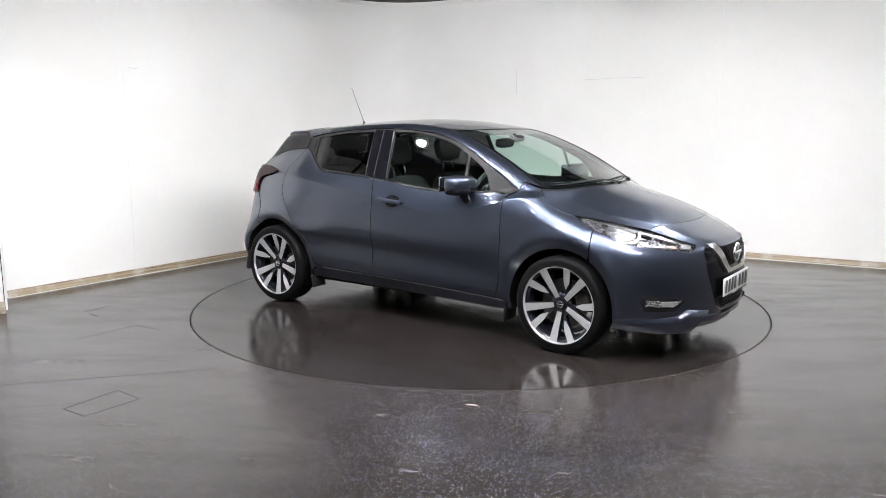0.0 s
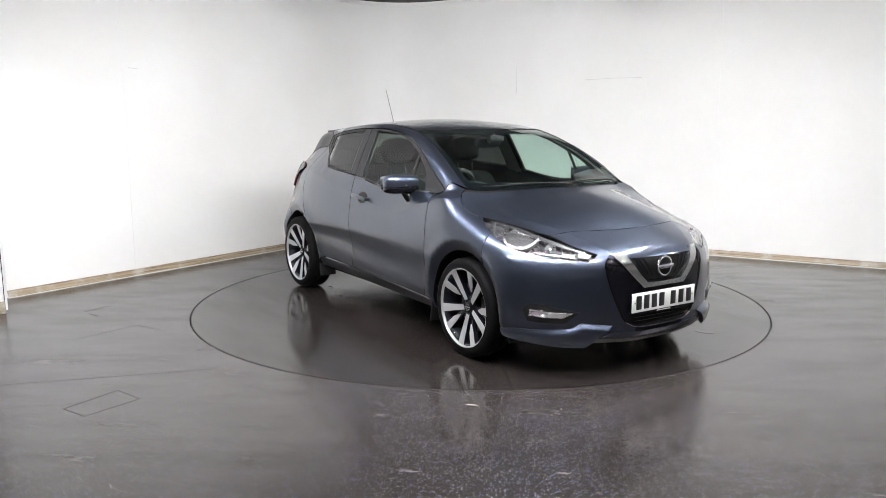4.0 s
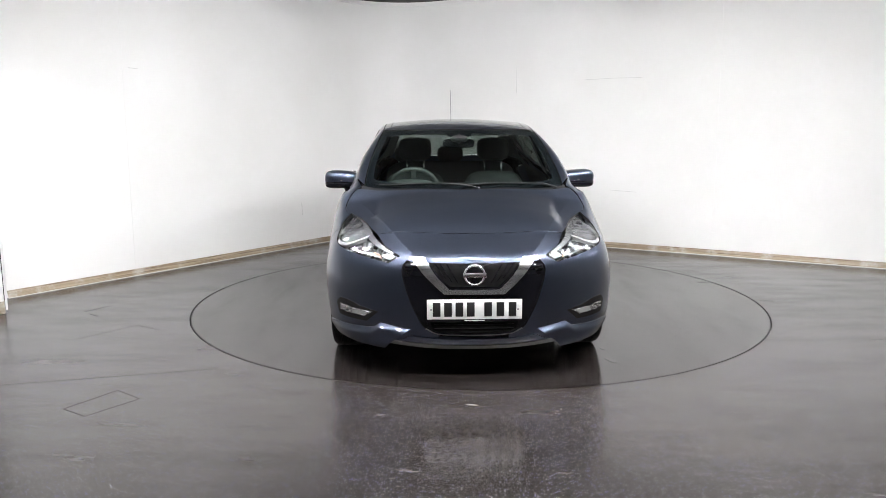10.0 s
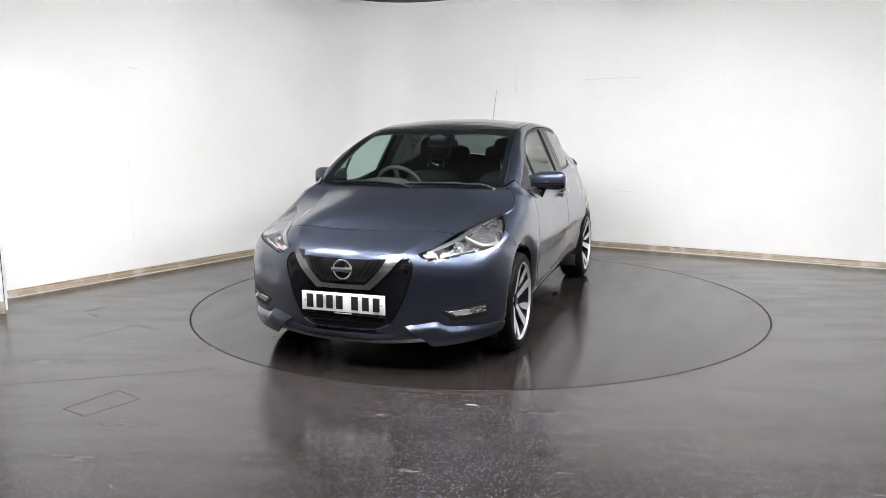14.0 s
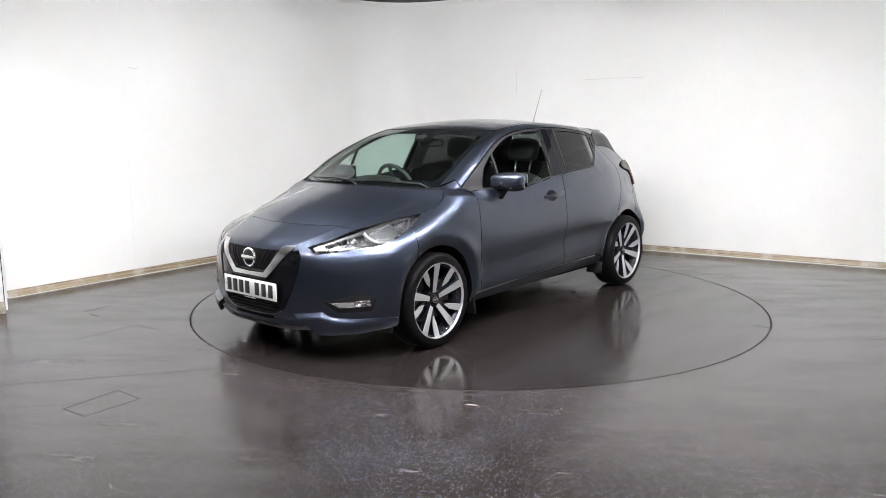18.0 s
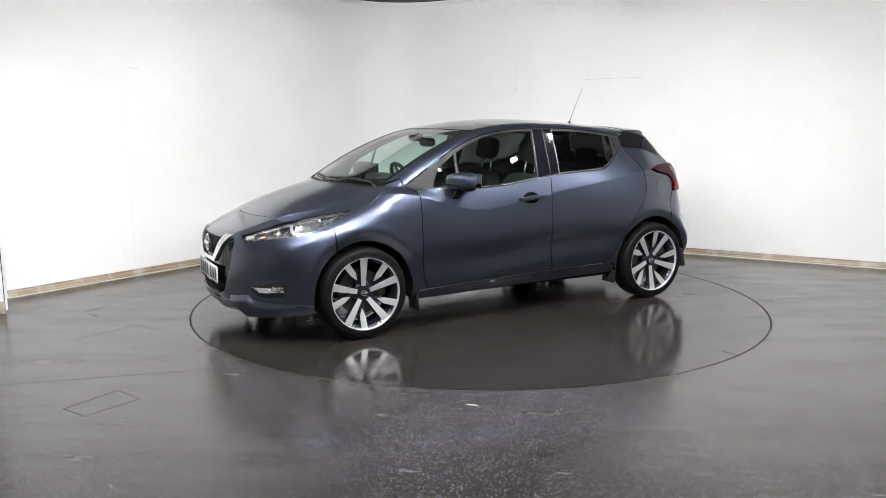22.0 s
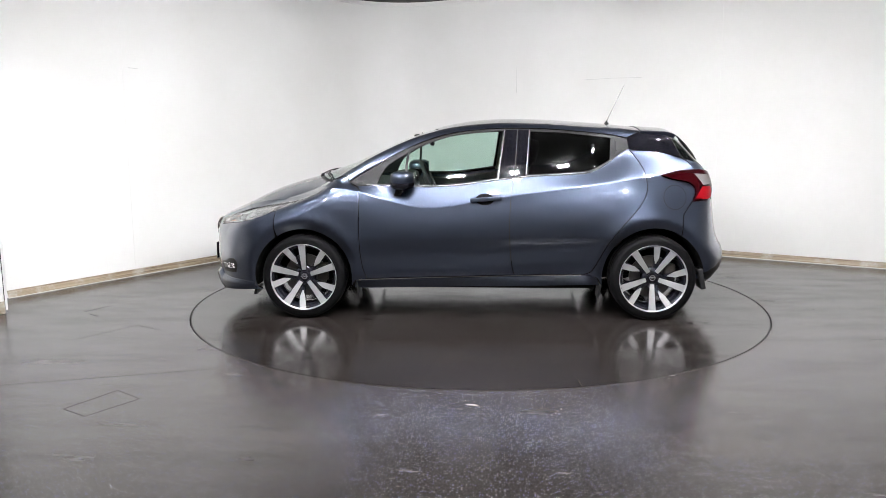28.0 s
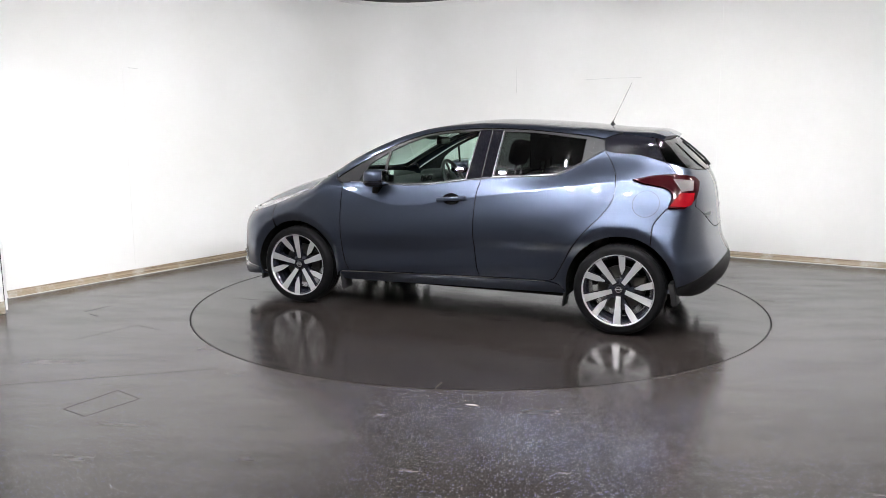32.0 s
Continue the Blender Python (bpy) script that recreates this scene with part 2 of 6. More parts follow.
def ribbon_bm(pts, near, far, low, high):
    """A band that follows a floor line, between two distances outward from it."""
    bm = bmesh.new()
    rows = []
    for i, p in enumerate(pts):
        n = outward(pts, i)
        rows.append([bm.verts.new((*(p + n * d), z)) for d, z in ((near, low), (near, high), (far, high), (far, low))])
    for a, b in zip(rows, rows[1:]):
        for k in range(4):
            bm.faces.new((a[k], b[k], b[(k + 1) % 4], a[(k + 1) % 4]))
    bm.faces.new(rows[0])
    bm.faces.new(rows[-1][::-1])
    bmesh.ops.recalc_face_normals(bm, faces=bm.faces)
    return bm


def wall(name, a, b, height=CEIL, thick=0.15):
    """A wall whose inner face runs from a to b on the floor."""
    ob = part(name, ribbon_bm([Vector(a), Vector(b)], 0, thick, -0.05, height), BACK_WALL, smooth=False)
    return tagged(ob, "plain white painted studio wall", "wall", kind="structure")


def build_room():
    k = 9
    west = tagged(sharp(part("wall_west", ribbon_bm(LINE[:k + 1], 0, 0.15, -0.05, CEIL), WALL)), "white painted wall with a rounded corner, lightly scuffed", "wall", kind="structure")
    north = tagged(sharp(part("wall_north", ribbon_bm(LINE[k:], 0, 0.15, -0.05, CEIL), WALL)), "white painted wall with a rounded corner, lightly scuffed", "wall", kind="structure")
    wall("wall_east", RIGHT_END, (6.6, -9.0))
    wall("wall_south", (6.6, -9.0), (-5.6, -9.0))
    wall("wall_side", (-5.6, -9.0), (-5.6, -2.9))
    wall("wall_return", (-5.6, -2.9), (-3.78, -0.75))
    # timber skirting with a rounded top and a pale lower edge
    for name, pts in (("baseboard_west", LINE[:k + 1]), ("baseboard_north", LINE[k:])):
        bm = bmesh.new()
        rows = []
        for i, p in enumerate(pts):
            n = outward(pts, i)
            rows.append([bm.verts.new((*(p - n * d), z)) for d, z in ((0.024, 0.002), (0.024, 0.012), (0.021, 0.016), (0.018, 0.040), (0.015, 0.055), (0.008, 0.062), (0.001, 0.063))])
        for a, b in zip(rows, rows[1:]):
            for j in range(6):
                bm.faces.new((a[j], b[j], b[j + 1], a[j + 1]))
        bm.faces.new(rows[0])
        bmesh.ops.recalc_face_normals(bm, faces=bm.faces)
        board = tagged(sharp(part(name, bm, WOOD), 40), "scuffed varnished timber skirting board", "baseboard", kind="structure")
        part("sealant_bead", ribbon_bm(pts, -0.029, -0.022, 0.001, 0.008), SEALANT, board, "pale sealant bead", smooth=False)
    tagged(sharp(part("cornice", ribbon_bm(LINE, -0.02, 0.0, 2.812, 2.822), FRAME_WHITE)), "thin white trim under the ceiling", "trim", kind="structure")
    tagged(sharp(part("ceiling_gap", ribbon_bm(LINE, -0.012, 0.0, 2.862, 2.869), GAP)), "dark joint between wall and ceiling", "trim", kind="structure")
    # floor with a round opening for the disc
    bm = bmesh.new()
    n = 160
    inner = [bm.verts.new((2.2225 * math.cos(2 * math.pi * i / n), 2.2225 * math.sin(2 * math.pi * i / n), 0)) for i in range(n)]
    outer = []
    for i in range(n):
        a = 2 * math.pi * i / n
        c, s = math.cos(a), math.sin(a)
        reach = 11.0 / max(abs(c), abs(s))
        outer.append(bm.verts.new((reach * c, reach * s - 1.0, 0)))
    low = [bm.verts.new((v.co.x, v.co.y, -0.05)) for v in inner]
    for i in range(n):
        j = (i + 1) % n
        bm.faces.new((inner[i], outer[i], outer[j], inner[j]))
        bm.faces.new((inner[j], low[j], low[i], inner[i]))
    bmesh.ops.recalc_face_normals(bm, faces=bm.faces)
    tagged(part("floor", bm, FLOOR, smooth=False), "dark glossy vinyl floor with pale blue flecks", "floor", kind="structure")
    bm = lathe_bm([(0.001, -0.04), (2.4, -0.04)], "z", 96)
    tagged(part("floor_pit", bm, GAP, smooth=False), "dark pit under the turntable", "floor", kind="structure")
    bm = box_bm((15, 18, 0.1), (0.2, -2.0, CEIL + 0.05))
    tagged(part("ceiling", bm, CEILING, smooth=False), "dark grey studio ceiling", "ceiling", kind="structure")


SEALANT = material("pale_sealant", (0.62, 0.60, 0.56), 0.5)
DARK_LINE = material("dark_floor_joint", (0.014, 0.013, 0.012), 0.45)


def build_turntable():
    """The disc, its edge band and the small nick where the cover is joined."""
    disc = tagged(new("turntable"), "large round dark vinyl turntable set flush in the floor", "turntable")
    sharp(part("deck", lathe_bm([(0.001, 0.0), (1.0, 0.0), (2.2100, 0.0), (2.2100, -0.03), (0.001, -0.03)], "z", 160), DISC, disc))
    sharp(part("edge_band", lathe_bm([(2.2105, -0.03), (2.2105, -0.0015), (2.2145, -0.0015), (2.2145, -0.03)], "z", 160), DARK_LINE, disc, "dark metal edge band"))
    nick = part("edge_nick", box_bm((0.11, 0.004, 0.0016), (0, 0, 0)), DARK_LINE, disc, "short dark cut in the cover's edge", smooth=False)
    nick.matrix_basis = pose(2.153 * math.cos(radians(NICK)), 2.153 * math.sin(radians(NICK)), 0.0004, 0, 0, NICK - 11)
    return disc


NICK = 105.5


build_room()
TURNTABLE = build_turntable()

# small panels in half a ring over the turntable, and a row before it tipped towards the back walls
LIGHTS = [(2.32 * math.cos(radians(a)), 2.32 * math.sin(radians(a)), 26, a + 90) for a in [-153.5 + 18 * k for k in range(9)]]
LIGHTS += [(x, -3.4, tilt, 0) for x, tilt in ((-2.4, 34), (-1.6, 42), (-0.8, 54), (0.0, 56), (0.8, 54), (1.6, 46), (2.4, 42))]
# one more, out of view at the right, added to brighten that side
LIGHTS += [(4.2, -0.9, 30, 63)]


def ceiling_light(at):
    """A small oblong LED flood light in its frame, on a short stem."""
    lamp = new("ceiling_light")
    tagged(lamp, "small oblong white LED flood light under the ceiling", "ceiling light", "ceiling lights")
    bm = bmesh.new()
    for sx, sy, px, py in ((0.14, 0.02, 0, 0.0375), (0.14, 0.02, 0, -0.0375), (0.02, 0.055, 0.06, 0), (0.02, 0.055, -0.06, 0)):
        box_bm((sx, sy, 0.04), (px, py, -0.02), bm=bm)
    part("frame", bm, FRAME_WHITE, lamp, smooth=False)
    part("diffuser", box_bm((0.10, 0.055, 0.012), (0, 0, -0.03)), LAMP, lamp, smooth=False)
    part("stem", box_bm((0.03, 0.03, 0.27), (0, 0, 0.115), 0.004), FRAME_WHITE, lamp, smooth=False)
    lamp.matrix_basis = hang(at)
    return lamp


def hang(at):
    x, y, tilt, turn = at
    return pose(x, y, CEIL - 0.13, 0, 0, turn) @ pose(0, 0, 0, tilt, 0, 0)


first = ceiling_light(LIGHTS[0])
for spot in LIGHTS[1:]:
    copy_thing(first, hang(spot))

# ---- the car's outer form ----
def curve(*knots):
    """A smooth curve through (x, value) knots that does not overshoot; steady outside them."""
    knots = sorted(knots)
    xs, ys = np.array([k[0] for k in knots]), np.array([k[1] for k in knots])
    h = np.diff(xs)
    d = np.diff(ys) / h
    m = np.zeros(len(xs))
    same = d[:-1] * d[1:] > 0
    w1, w2 = 2 * h[1:] + h[:-1], h[1:] + 2 * h[:-1]
    m[1:-1][same] = ((w1 + w2)[same]) / (w1[same] / d[:-1][same] + w2[same] / d[1:][same])
    m[0], m[-1] = d[0], d[-1]

    def at(x):
        x = np.asarray(x, float)
        i = np.clip(np.searchsorted(xs, x) - 1, 0, len(h) - 1)
        t = np.clip((x - xs[i]) / h[i], 0, 1)
        a, b = ys[i], ys[i + 1]
        return ((1 + 2 * t) * (1 - t) ** 2 * a + t * (1 - t) ** 2 * h[i] * m[i]
                + t * t * (3 - 2 * t) * b + t * t * (t - 1) * h[i] * m[i + 1])
    return at


# heights and half widths of the lines that run along the flank, bottom to roof
SILL_Y = curve((2.1, 0.74), (1.5, 0.775), (0.9, 0.785), (0, 0.775), (-0.8, 0.775), (-1.9, 0.70))
CREASE_Z = curve((1.6, 0.28), (0.85, 0.322), (0.39, 0.345), (0.10, 0.363), (-0.23, 0.392), (-0.49, 0.413), (-0.75, 0.42), (-1.9, 0.40))
CREASE_Y = curve((2.1, 0.80), (1.5, 0.83), (0.86, 0.829), (0.4, 0.825), (0, 0.824), (-0.5, 0.823), (-0.75, 0.825), (-1.25, 0.837), (-1.9, 0.75))
LOW_Y = curve((2.1, 0.82), (1.5, 0.848), (0.9, 0.84), (0.3, 0.829), (-0.4, 0.829), (-0.9, 0.845), (-1.25, 0.852), (-1.6, 0.82), (-1.9, 0.76))
MID_Y = curve((2.1, 0.82), (1.6, 0.843), (1.25, 0.856), (0.9, 0.859), (0.3, 0.855), (-0.3, 0.853), (-0.9, 0.862), (-1.2, 0.857), (-1.5, 0.815), (-1.9, 0.72))
LINE_Z = curve((2.0, 0.74), (1.7, 0.82), (1.39, 0.905), (1.2, 0.945), (1.06, 0.955), (0.95, 0.948), (0.82, 0.92), (0.66, 0.872), (0.50, 0.833), (0.38, 0.815),
               (0.22, 0.822), (0.06, 0.85), (-0.18, 0.89), (-0.62, 0.95), (-1.0, 1.0), (-1.3, 1.035), (-1.7, 1.06))
LINE_Y = curve((2.0, 0.70), (1.7, 0.755), (1.39, 0.79), (1.1, 0.802), (0.82, 0.818), (0.38, 0.833), (-0.18, 0.826), (-0.62, 0.815), (-1.0, 0.782), (-1.3, 0.715),
               (-1.55, 0.635), (-1.75, 0.57))
BELT_Z = curve((2.0, 0.80), (1.5, 0.93), (1.2, 0.99), (0.92, 0.998), (0.72, 0.985), (0.3, 0.968), (0.0, 0.992), (-0.36, 1.038), (-0.62, 1.05), (-0.78, 1.062),
               (-0.9, 1.115), (-1.0, 1.165), (-1.1, 1.205), (-1.3, 1.20), (-1.5, 1.15), (-1.7, 1.10))
BELT_Y = curve((2.0, 0.62), (1.5, 0.71), (1.2, 0.725), (0.92, 0.745), (0.6, 0.778), (0.0, 0.782), (-0.27, 0.772), (-0.62, 0.752), (-0.8, 0.735), (-0.95, 0.665),
               (-1.1, 0.60), (-1.3, 0.575), (-1.5, 0.56), (-1.7, 0.54))
LEAN = curve((1.2, 0.30), (0.9, 0.40), (0.5, 0.47), (-0.3, 0.49), (-1.0, 0.50), (-1.6, 0.42))
TOP_Z = curve((2.2, 0.60), (2.12, 0.655), (2.05, 0.70), (1.95, 0.745), (1.8, 0.80), (1.6, 0.86), (1.45, 0.90), (1.3, 0.945), (1.26, 0.962), (1.2, 0.995), (1.0, 1.09), (0.8, 1.185),
              (0.6, 1.272), (0.43, 1.337), (0.2, 1.400), (0.0, 1.430), (-0.25, 1.443), (-0.5, 1.437), (-0.75, 1.422), (-1.0, 1.402), (-1.25, 1.375), (-1.5, 1.343), (-1.7, 1.31))
RISE = curve((2.05, -0.015), (1.95, -0.010), (1.82, 0.0), (1.7, 0.022), (1.6, 0.035), (1.5, 0.043), (1.4, 0.046), (1.3, 0.042), (1.2, 0.030), (1.1, 0.016), (1.0, 0.006), (0.9, 0.0))
WRAP = curve((1.6, 0.20), (1.26, 0.26), (0.9, 0.16), (0.5, 0.04), (0.2, 0.0))
CROWN = curve((2.0, 0.10), (1.5, 0.10), (1.2, 0.06), (0.8, 0.02), (0.4, 0.05), (0.0, 0.11), (-1.0, 0.13), (-1.5, 0.13))
FOLD_Y = curve((1.12, 0.71), (1.336, 0.605), (1.707, 0.463), (1.97, 0.332), (2.06, 0.25))
FOLD = curve((1.05, 0.0), (1.25, 0.10), (1.5, 0.20), (2.0, 0.24))
FRONT_X = curve((0.15, 1.995), (0.22, 2.050), (0.30, 2.071), (0.42, 2.078), (0.55, 2.074), (0.66, 2.068), (0.72, 2.045), (0.8, 1.96))
REAR_X = curve((0.2, -1.76), (0.28, -1.84), (0.36, -1.895), (0.43, -1.908), (0.49, -1.895), (0.55, -1.862), (0.62, -1.838), (0.70, -1.825), (0.80, -1.812), (0.90, -1.80), (0.98, -1.782), (1.04, -1.757), (1.08, -1.733), (1.16, -1.655), (1.28, -1.545), (1.34, -1.49))
WHEEL_X, WHEEL_R = 1.2625, 0.308
ARCH_FRONT, ARCH_REAR = 0.350, 0.360


def blend(a, b, k):
    """The larger of two, rounded over k."""
    h = np.maximum(k - np.abs(a - b), 0) / k
    return np.maximum(a, b) + h * h * k / 4


def flank(x, z):
    """Half width of the body at x and height z."""
    n = len(x)
    zs = np.stack([np.full(n, 0.19), CREASE_Z(x), CREASE_Z(x) + 0.14, np.full(n, 0.61), LINE_Z(x), BELT_Z(x), BELT_Z(x) + 0.45])
    zs[3] = np.minimum(zs[3], zs[4] - 0.08)
    zs[5] = np.maximum(zs[5], zs[4] + 0.03)
    zs[6] = zs[5] + 0.45
    by = BELT_Y(x)
    ys = np.stack([SILL_Y(x), CREASE_Y(x), LOW_Y(x), MID_Y(x), LINE_Y(x), by, by - LEAN(x) * 0.45])
    d = np.diff(ys, axis=0) / np.diff(zs, axis=0)
    below, above = np.zeros_like(ys), np.zeros_like(ys)
    below[1:], above[:-1] = d, d
    below[0], above[-1] = d[0], d[-1]
    mean = 0.5 * (below + above)
    tin, tout = mean.copy(), mean.copy()
    for k in (1, 4):
        tin[k], tout[k] = 0.75 * below[k] + 0.25 * above[k], 0.75 * above[k] + 0.25 * below[k]
    tin[5] = tout[5] = 0.4 * below[5] + 0.6 * above[5]
    tout[5] = above[5] + 0.06
    i = np.clip((z[None] > zs).sum(0) - 1, 0, 5)
    j = np.arange(n)
    h = zs[i + 1, j] - zs[i, j]
    t = np.clip((z - zs[i, j]) / h, -0.3, 1.3)
    y = ((1 + 2 * t) * (1 - t) ** 2 * ys[i, j] + t * (1 - t) ** 2 * h * tout[i, j]
         + t * t * (3 - 2 * t) * ys[i + 1, j] + t * t * (t - 1) * h * tin[i + 1, j])
    # a flare round each arch that leans in towards its edge
    for wx, ra in ((WHEEL_X, ARCH_FRONT), (-WHEEL_X, ARCH_REAR)):
        r = np.hypot(x - wx, z - WHEEL_R)
        lean = np.clip((z - 0.30) / 0.20, 0, 1)
        band = 0.030 + 0.038 * lean
        k = np.clip((ra + band - r) / band, 0, 2.0)
        swell = 0.010 * np.exp(-((r - ra - band) / 0.06) ** 2)
        y = y + (swell - 0.026 * (np.sqrt(k * k + 0.02) - 0.141) * (0.4 + 0.6 * lean)) * (r > 0.2)
    return y


def form(x, y, z):
    """Negative inside the body, zero on its skin, positive outside."""
    a = np.abs(y)
    side = a - flank(x, z)
    xx = x + WRAP(x) * a * a
    fold = np.where(x > 1.0, FOLD(x) * 0.05 * (1 - np.exp(-np.maximum(a - FOLD_Y(x), 0) / 0.05)), 0)
    top = (z - TOP_Z(xx) - RISE(x) * np.clip(1 - (a / 0.57) ** 4, 0, 1) + CROWN(x) * a * a + fold) * 0.9
    nose = x + 0.53 * (a * a - 0.05 * (1 - np.exp(-a * a / 0.05))) - FRONT_X(z)
    tail = REAR_X(z) + 0.25 * a * a + 0.5 * np.maximum(a - 0.45, 0) ** 2 - x
    f = blend(side, top, np.where(x > 0.9, 0.07, 0.05))
    f = blend(f, nose, np.clip(0.06 + 0.35 * (a - 0.36), 0.06, 0.15))
    return blend(f, tail, 0.07)


def solve(point, low, high):
    """The outermost parameter at which point(parameter) lies on the skin."""
    lo, hi = low.copy(), high.copy()
    for _ in range(34):
        mid = 0.5 * (lo + hi)
        out = form(*point(mid)) > 0
        hi = np.where(out, mid, hi)
        lo = np.where(out, lo, mid)
    return 0.5 * (lo + hi)


def from_side(uv):
    x, z = uv[:, 0], uv[:, 1]
    y = solve(lambda s: (x, s, z), np.zeros(len(x)), np.full(len(x), 1.1))
    return np.stack([x, y, z], 1)


def from_top(uv):
    x, y = uv[:, 0], uv[:, 1]
    z = solve(lambda s: (x, y, s), np.full(len(x), 0.45), np.full(len(x), 1.7))
    return np.stack([x, y, z], 1)


def from_nose(uv):
    """u: metres along the arc about the front axle's middle, v: height."""
    a, z = uv[:, 0], uv[:, 1]
    r = solve(lambda s: (1.1 + s * np.cos(a), s * np.sin(a), z), np.full(len(a), 0.2), np.full(len(a), 1.3))
    return np.stack([1.1 + r * np.cos(a), r * np.sin(a), z], 1)


def from_tail(uv):
    a, z = uv[:, 0], uv[:, 1]
    r = solve(lambda s: (-1.0 - s * np.cos(a), s * np.sin(a), z), np.full(len(a), 0.1), np.full(len(a), 1.3))
    return np.stack([-1.0 - r * np.cos(a), r * np.sin(a), z], 1)


def from_front(uv):
    y, z = uv[:, 0], uv[:, 1]
    x = solve(lambda s: (s, y, z), np.full(len(y), 0.8), np.full(len(y), 2.4))
    return np.stack([x, y, z], 1)


VIEWS = {
    "side": (from_side, lambda p: p[:, [0, 2]]),
    "top": (from_top, lambda p: p[:, [0, 1]]),
    "nose": (from_nose, lambda p: np.stack([np.arctan2(p[:, 1], p[:, 0] - 1.1), p[:, 2]], 1)),
    "tail": (from_tail, lambda p: np.stack([np.arctan2(p[:, 1], -1.0 - p[:, 0]), p[:, 2]], 1)),
    "front": (from_front, lambda p: p[:, [1, 2]]),
}


def normals_at(p):
    e = 1e-3
    x, y, z = p.T
    g = np.stack([form(x + e, y, z) - form(x - e, y, z), form(x, y + e, z) - form(x, y - e, z), form(x, y, z + e) - form(x, y, z - e)], 1)
    return g / np.maximum(np.linalg.norm(g, axis=1), 1e-9)[:, None]


# ---- panels cut from the form ----
from mathutils.geometry import delaunay_2d_cdt


def spline(pts, gap):
    """Points every gap metres or so on a smooth line through pts."""
    p = np.array(pts, float)
    if len(p) == 2:
        n = max(2, int(np.linalg.norm(p[1] - p[0]) / gap) + 1)
        return p[0] + (p[1] - p[0]) * np.linspace(0, 1, n)[:, None]
    ext = np.vstack([2 * p[0] - p[1], p, 2 * p[-1] - p[-2]])
    out = []
    for i in range(1, len(ext) - 2):
        a, b, c, d = ext[i - 1:i + 3]
        k = np.linalg.norm(c - b)
        m1 = 0.5 * (c - a) * min(1, 2 * k / (np.linalg.norm(c - a) + 1e-9))
        m2 = 0.5 * (d - b) * min(1, 2 * k / (np.linalg.norm(d - b) + 1e-9))
        n = max(1, int(k / gap + 0.5))
        t = (np.arange(n) / n)[:, None]
        out.append((1 + 2 * t) * (1 - t) ** 2 * b + t * (1 - t) ** 2 * m1 + t * t * (3 - 2 * t) * c + t * t * (t - 1) * m2)
    return np.vstack(out + [p[-1:]])


def trace(segments, gap=0.02):
    """A closed outline on the skin from segments of (view, points)."""
    out = []
    for view, pts in segments:
        q = spline(pts, gap)
        out.append(q if view == "xyz" else VIEWS[view][0](q))
    p = np.vstack(out)
    keep = np.linalg.norm(p - np.roll(p, 1, 0), axis=1) > gap * 0.2
    return p[keep]


def inside(poly, q):
    x, y = q.T
    hit = np.zeros(len(q), bool)
    for a, b in zip(poly, np.roll(poly, -1, 0)):
        cross = (a[1] > y) != (b[1] > y)
        with np.errstate(divide="ignore", invalid="ignore"):
            hit ^= cross & (x < (b[0] - a[0]) * (y - a[1]) / (b[1] - a[1]) + a[0])
    return hit


def shrink(poly, d):
    """Moves a closed outline inwards by d."""
    area = 0.5 * np.sum(poly[:, 0] * np.roll(poly[:, 1], -1) - poly[:, 1] * np.roll(poly[:, 0], -1))
    e = np.roll(poly, -1, 0) - np.roll(poly, 1, 0)
    n = np.stack([-e[:, 1], e[:, 0]], 1) / np.maximum(np.linalg.norm(e, axis=1), 1e-9)[:, None]
    return poly + n * d * (1 if area > 0 else -1)


def cut(view, outline, holes=(), step=0.03, gap=0.0015, lines=()):
    """Triangles that fill an outline on the skin: points, faces and the rim loops."""
    to3, to2 = VIEWS[view]
    scale = np.array([0.85, 1.0]) if view in ("nose", "tail") else np.ones(2)
    loops = [shrink(to2(outline) * scale, gap)] + [to2(h) * scale for h in holes]
    lo, hi = loops[0].min(0), loops[0].max(0)
    gx, gy = np.meshgrid(np.arange(lo[0], hi[0], step), np.arange(lo[1], hi[1], step * 0.87))
    gx[1::2] += step / 2
    grid = np.stack([gx.ravel(), gy.ravel()], 1)
    ok = inside(loops[0], grid)
    for h in loops[1:]:
        ok &= ~inside(h, grid)
    grid = grid[ok]
    rim = np.vstack(loops)

    def clear(q, others, d):
        return np.min(np.linalg.norm(q[:, None] - others[None], axis=2), axis=1) > d
    verts, edges, extra = [], [], []
    for line in lines:
        q = to2(line) * scale
        good = inside(loops[0], q) & clear(q, rim, 0.006)
        for h in loops[1:]:
            good &= ~inside(h, q)
        extra.append((q, good))
        if len(grid) and good.any():
            grid = grid[clear(grid, q[good], step * 0.4)]
    if len(grid):
        grid = grid[clear(grid, rim, step * 0.45)]
    for loop in loops:
        k = len(verts)
        verts += [Vector(v) for v in loop]
        edges += [(k + i, k + (i + 1) % len(loop)) for i in range(len(loop))]
    for q, good in extra:
        last = None
        for v, g in zip(q, good):
            if g:
                if last is not None:
                    edges.append((last, len(verts)))
                last = len(verts)
                verts.append(Vector(v))
            else:
                last = None
    verts += [Vector(v) for v in grid]
    vs, _, fs, *_ = delaunay_2d_cdt(verts, edges, [], 0, 1e-6)
    vs = np.array([tuple(v) for v in vs])
    fs = np.array([f for f in fs if len(f) == 3])
    mid = vs[fs].mean(1)
    ok = inside(loops[0], mid)
    for h in loops[1:]:
        ok &= ~inside(h, mid)
    fs = fs[ok]
    return to3(vs / scale), fs


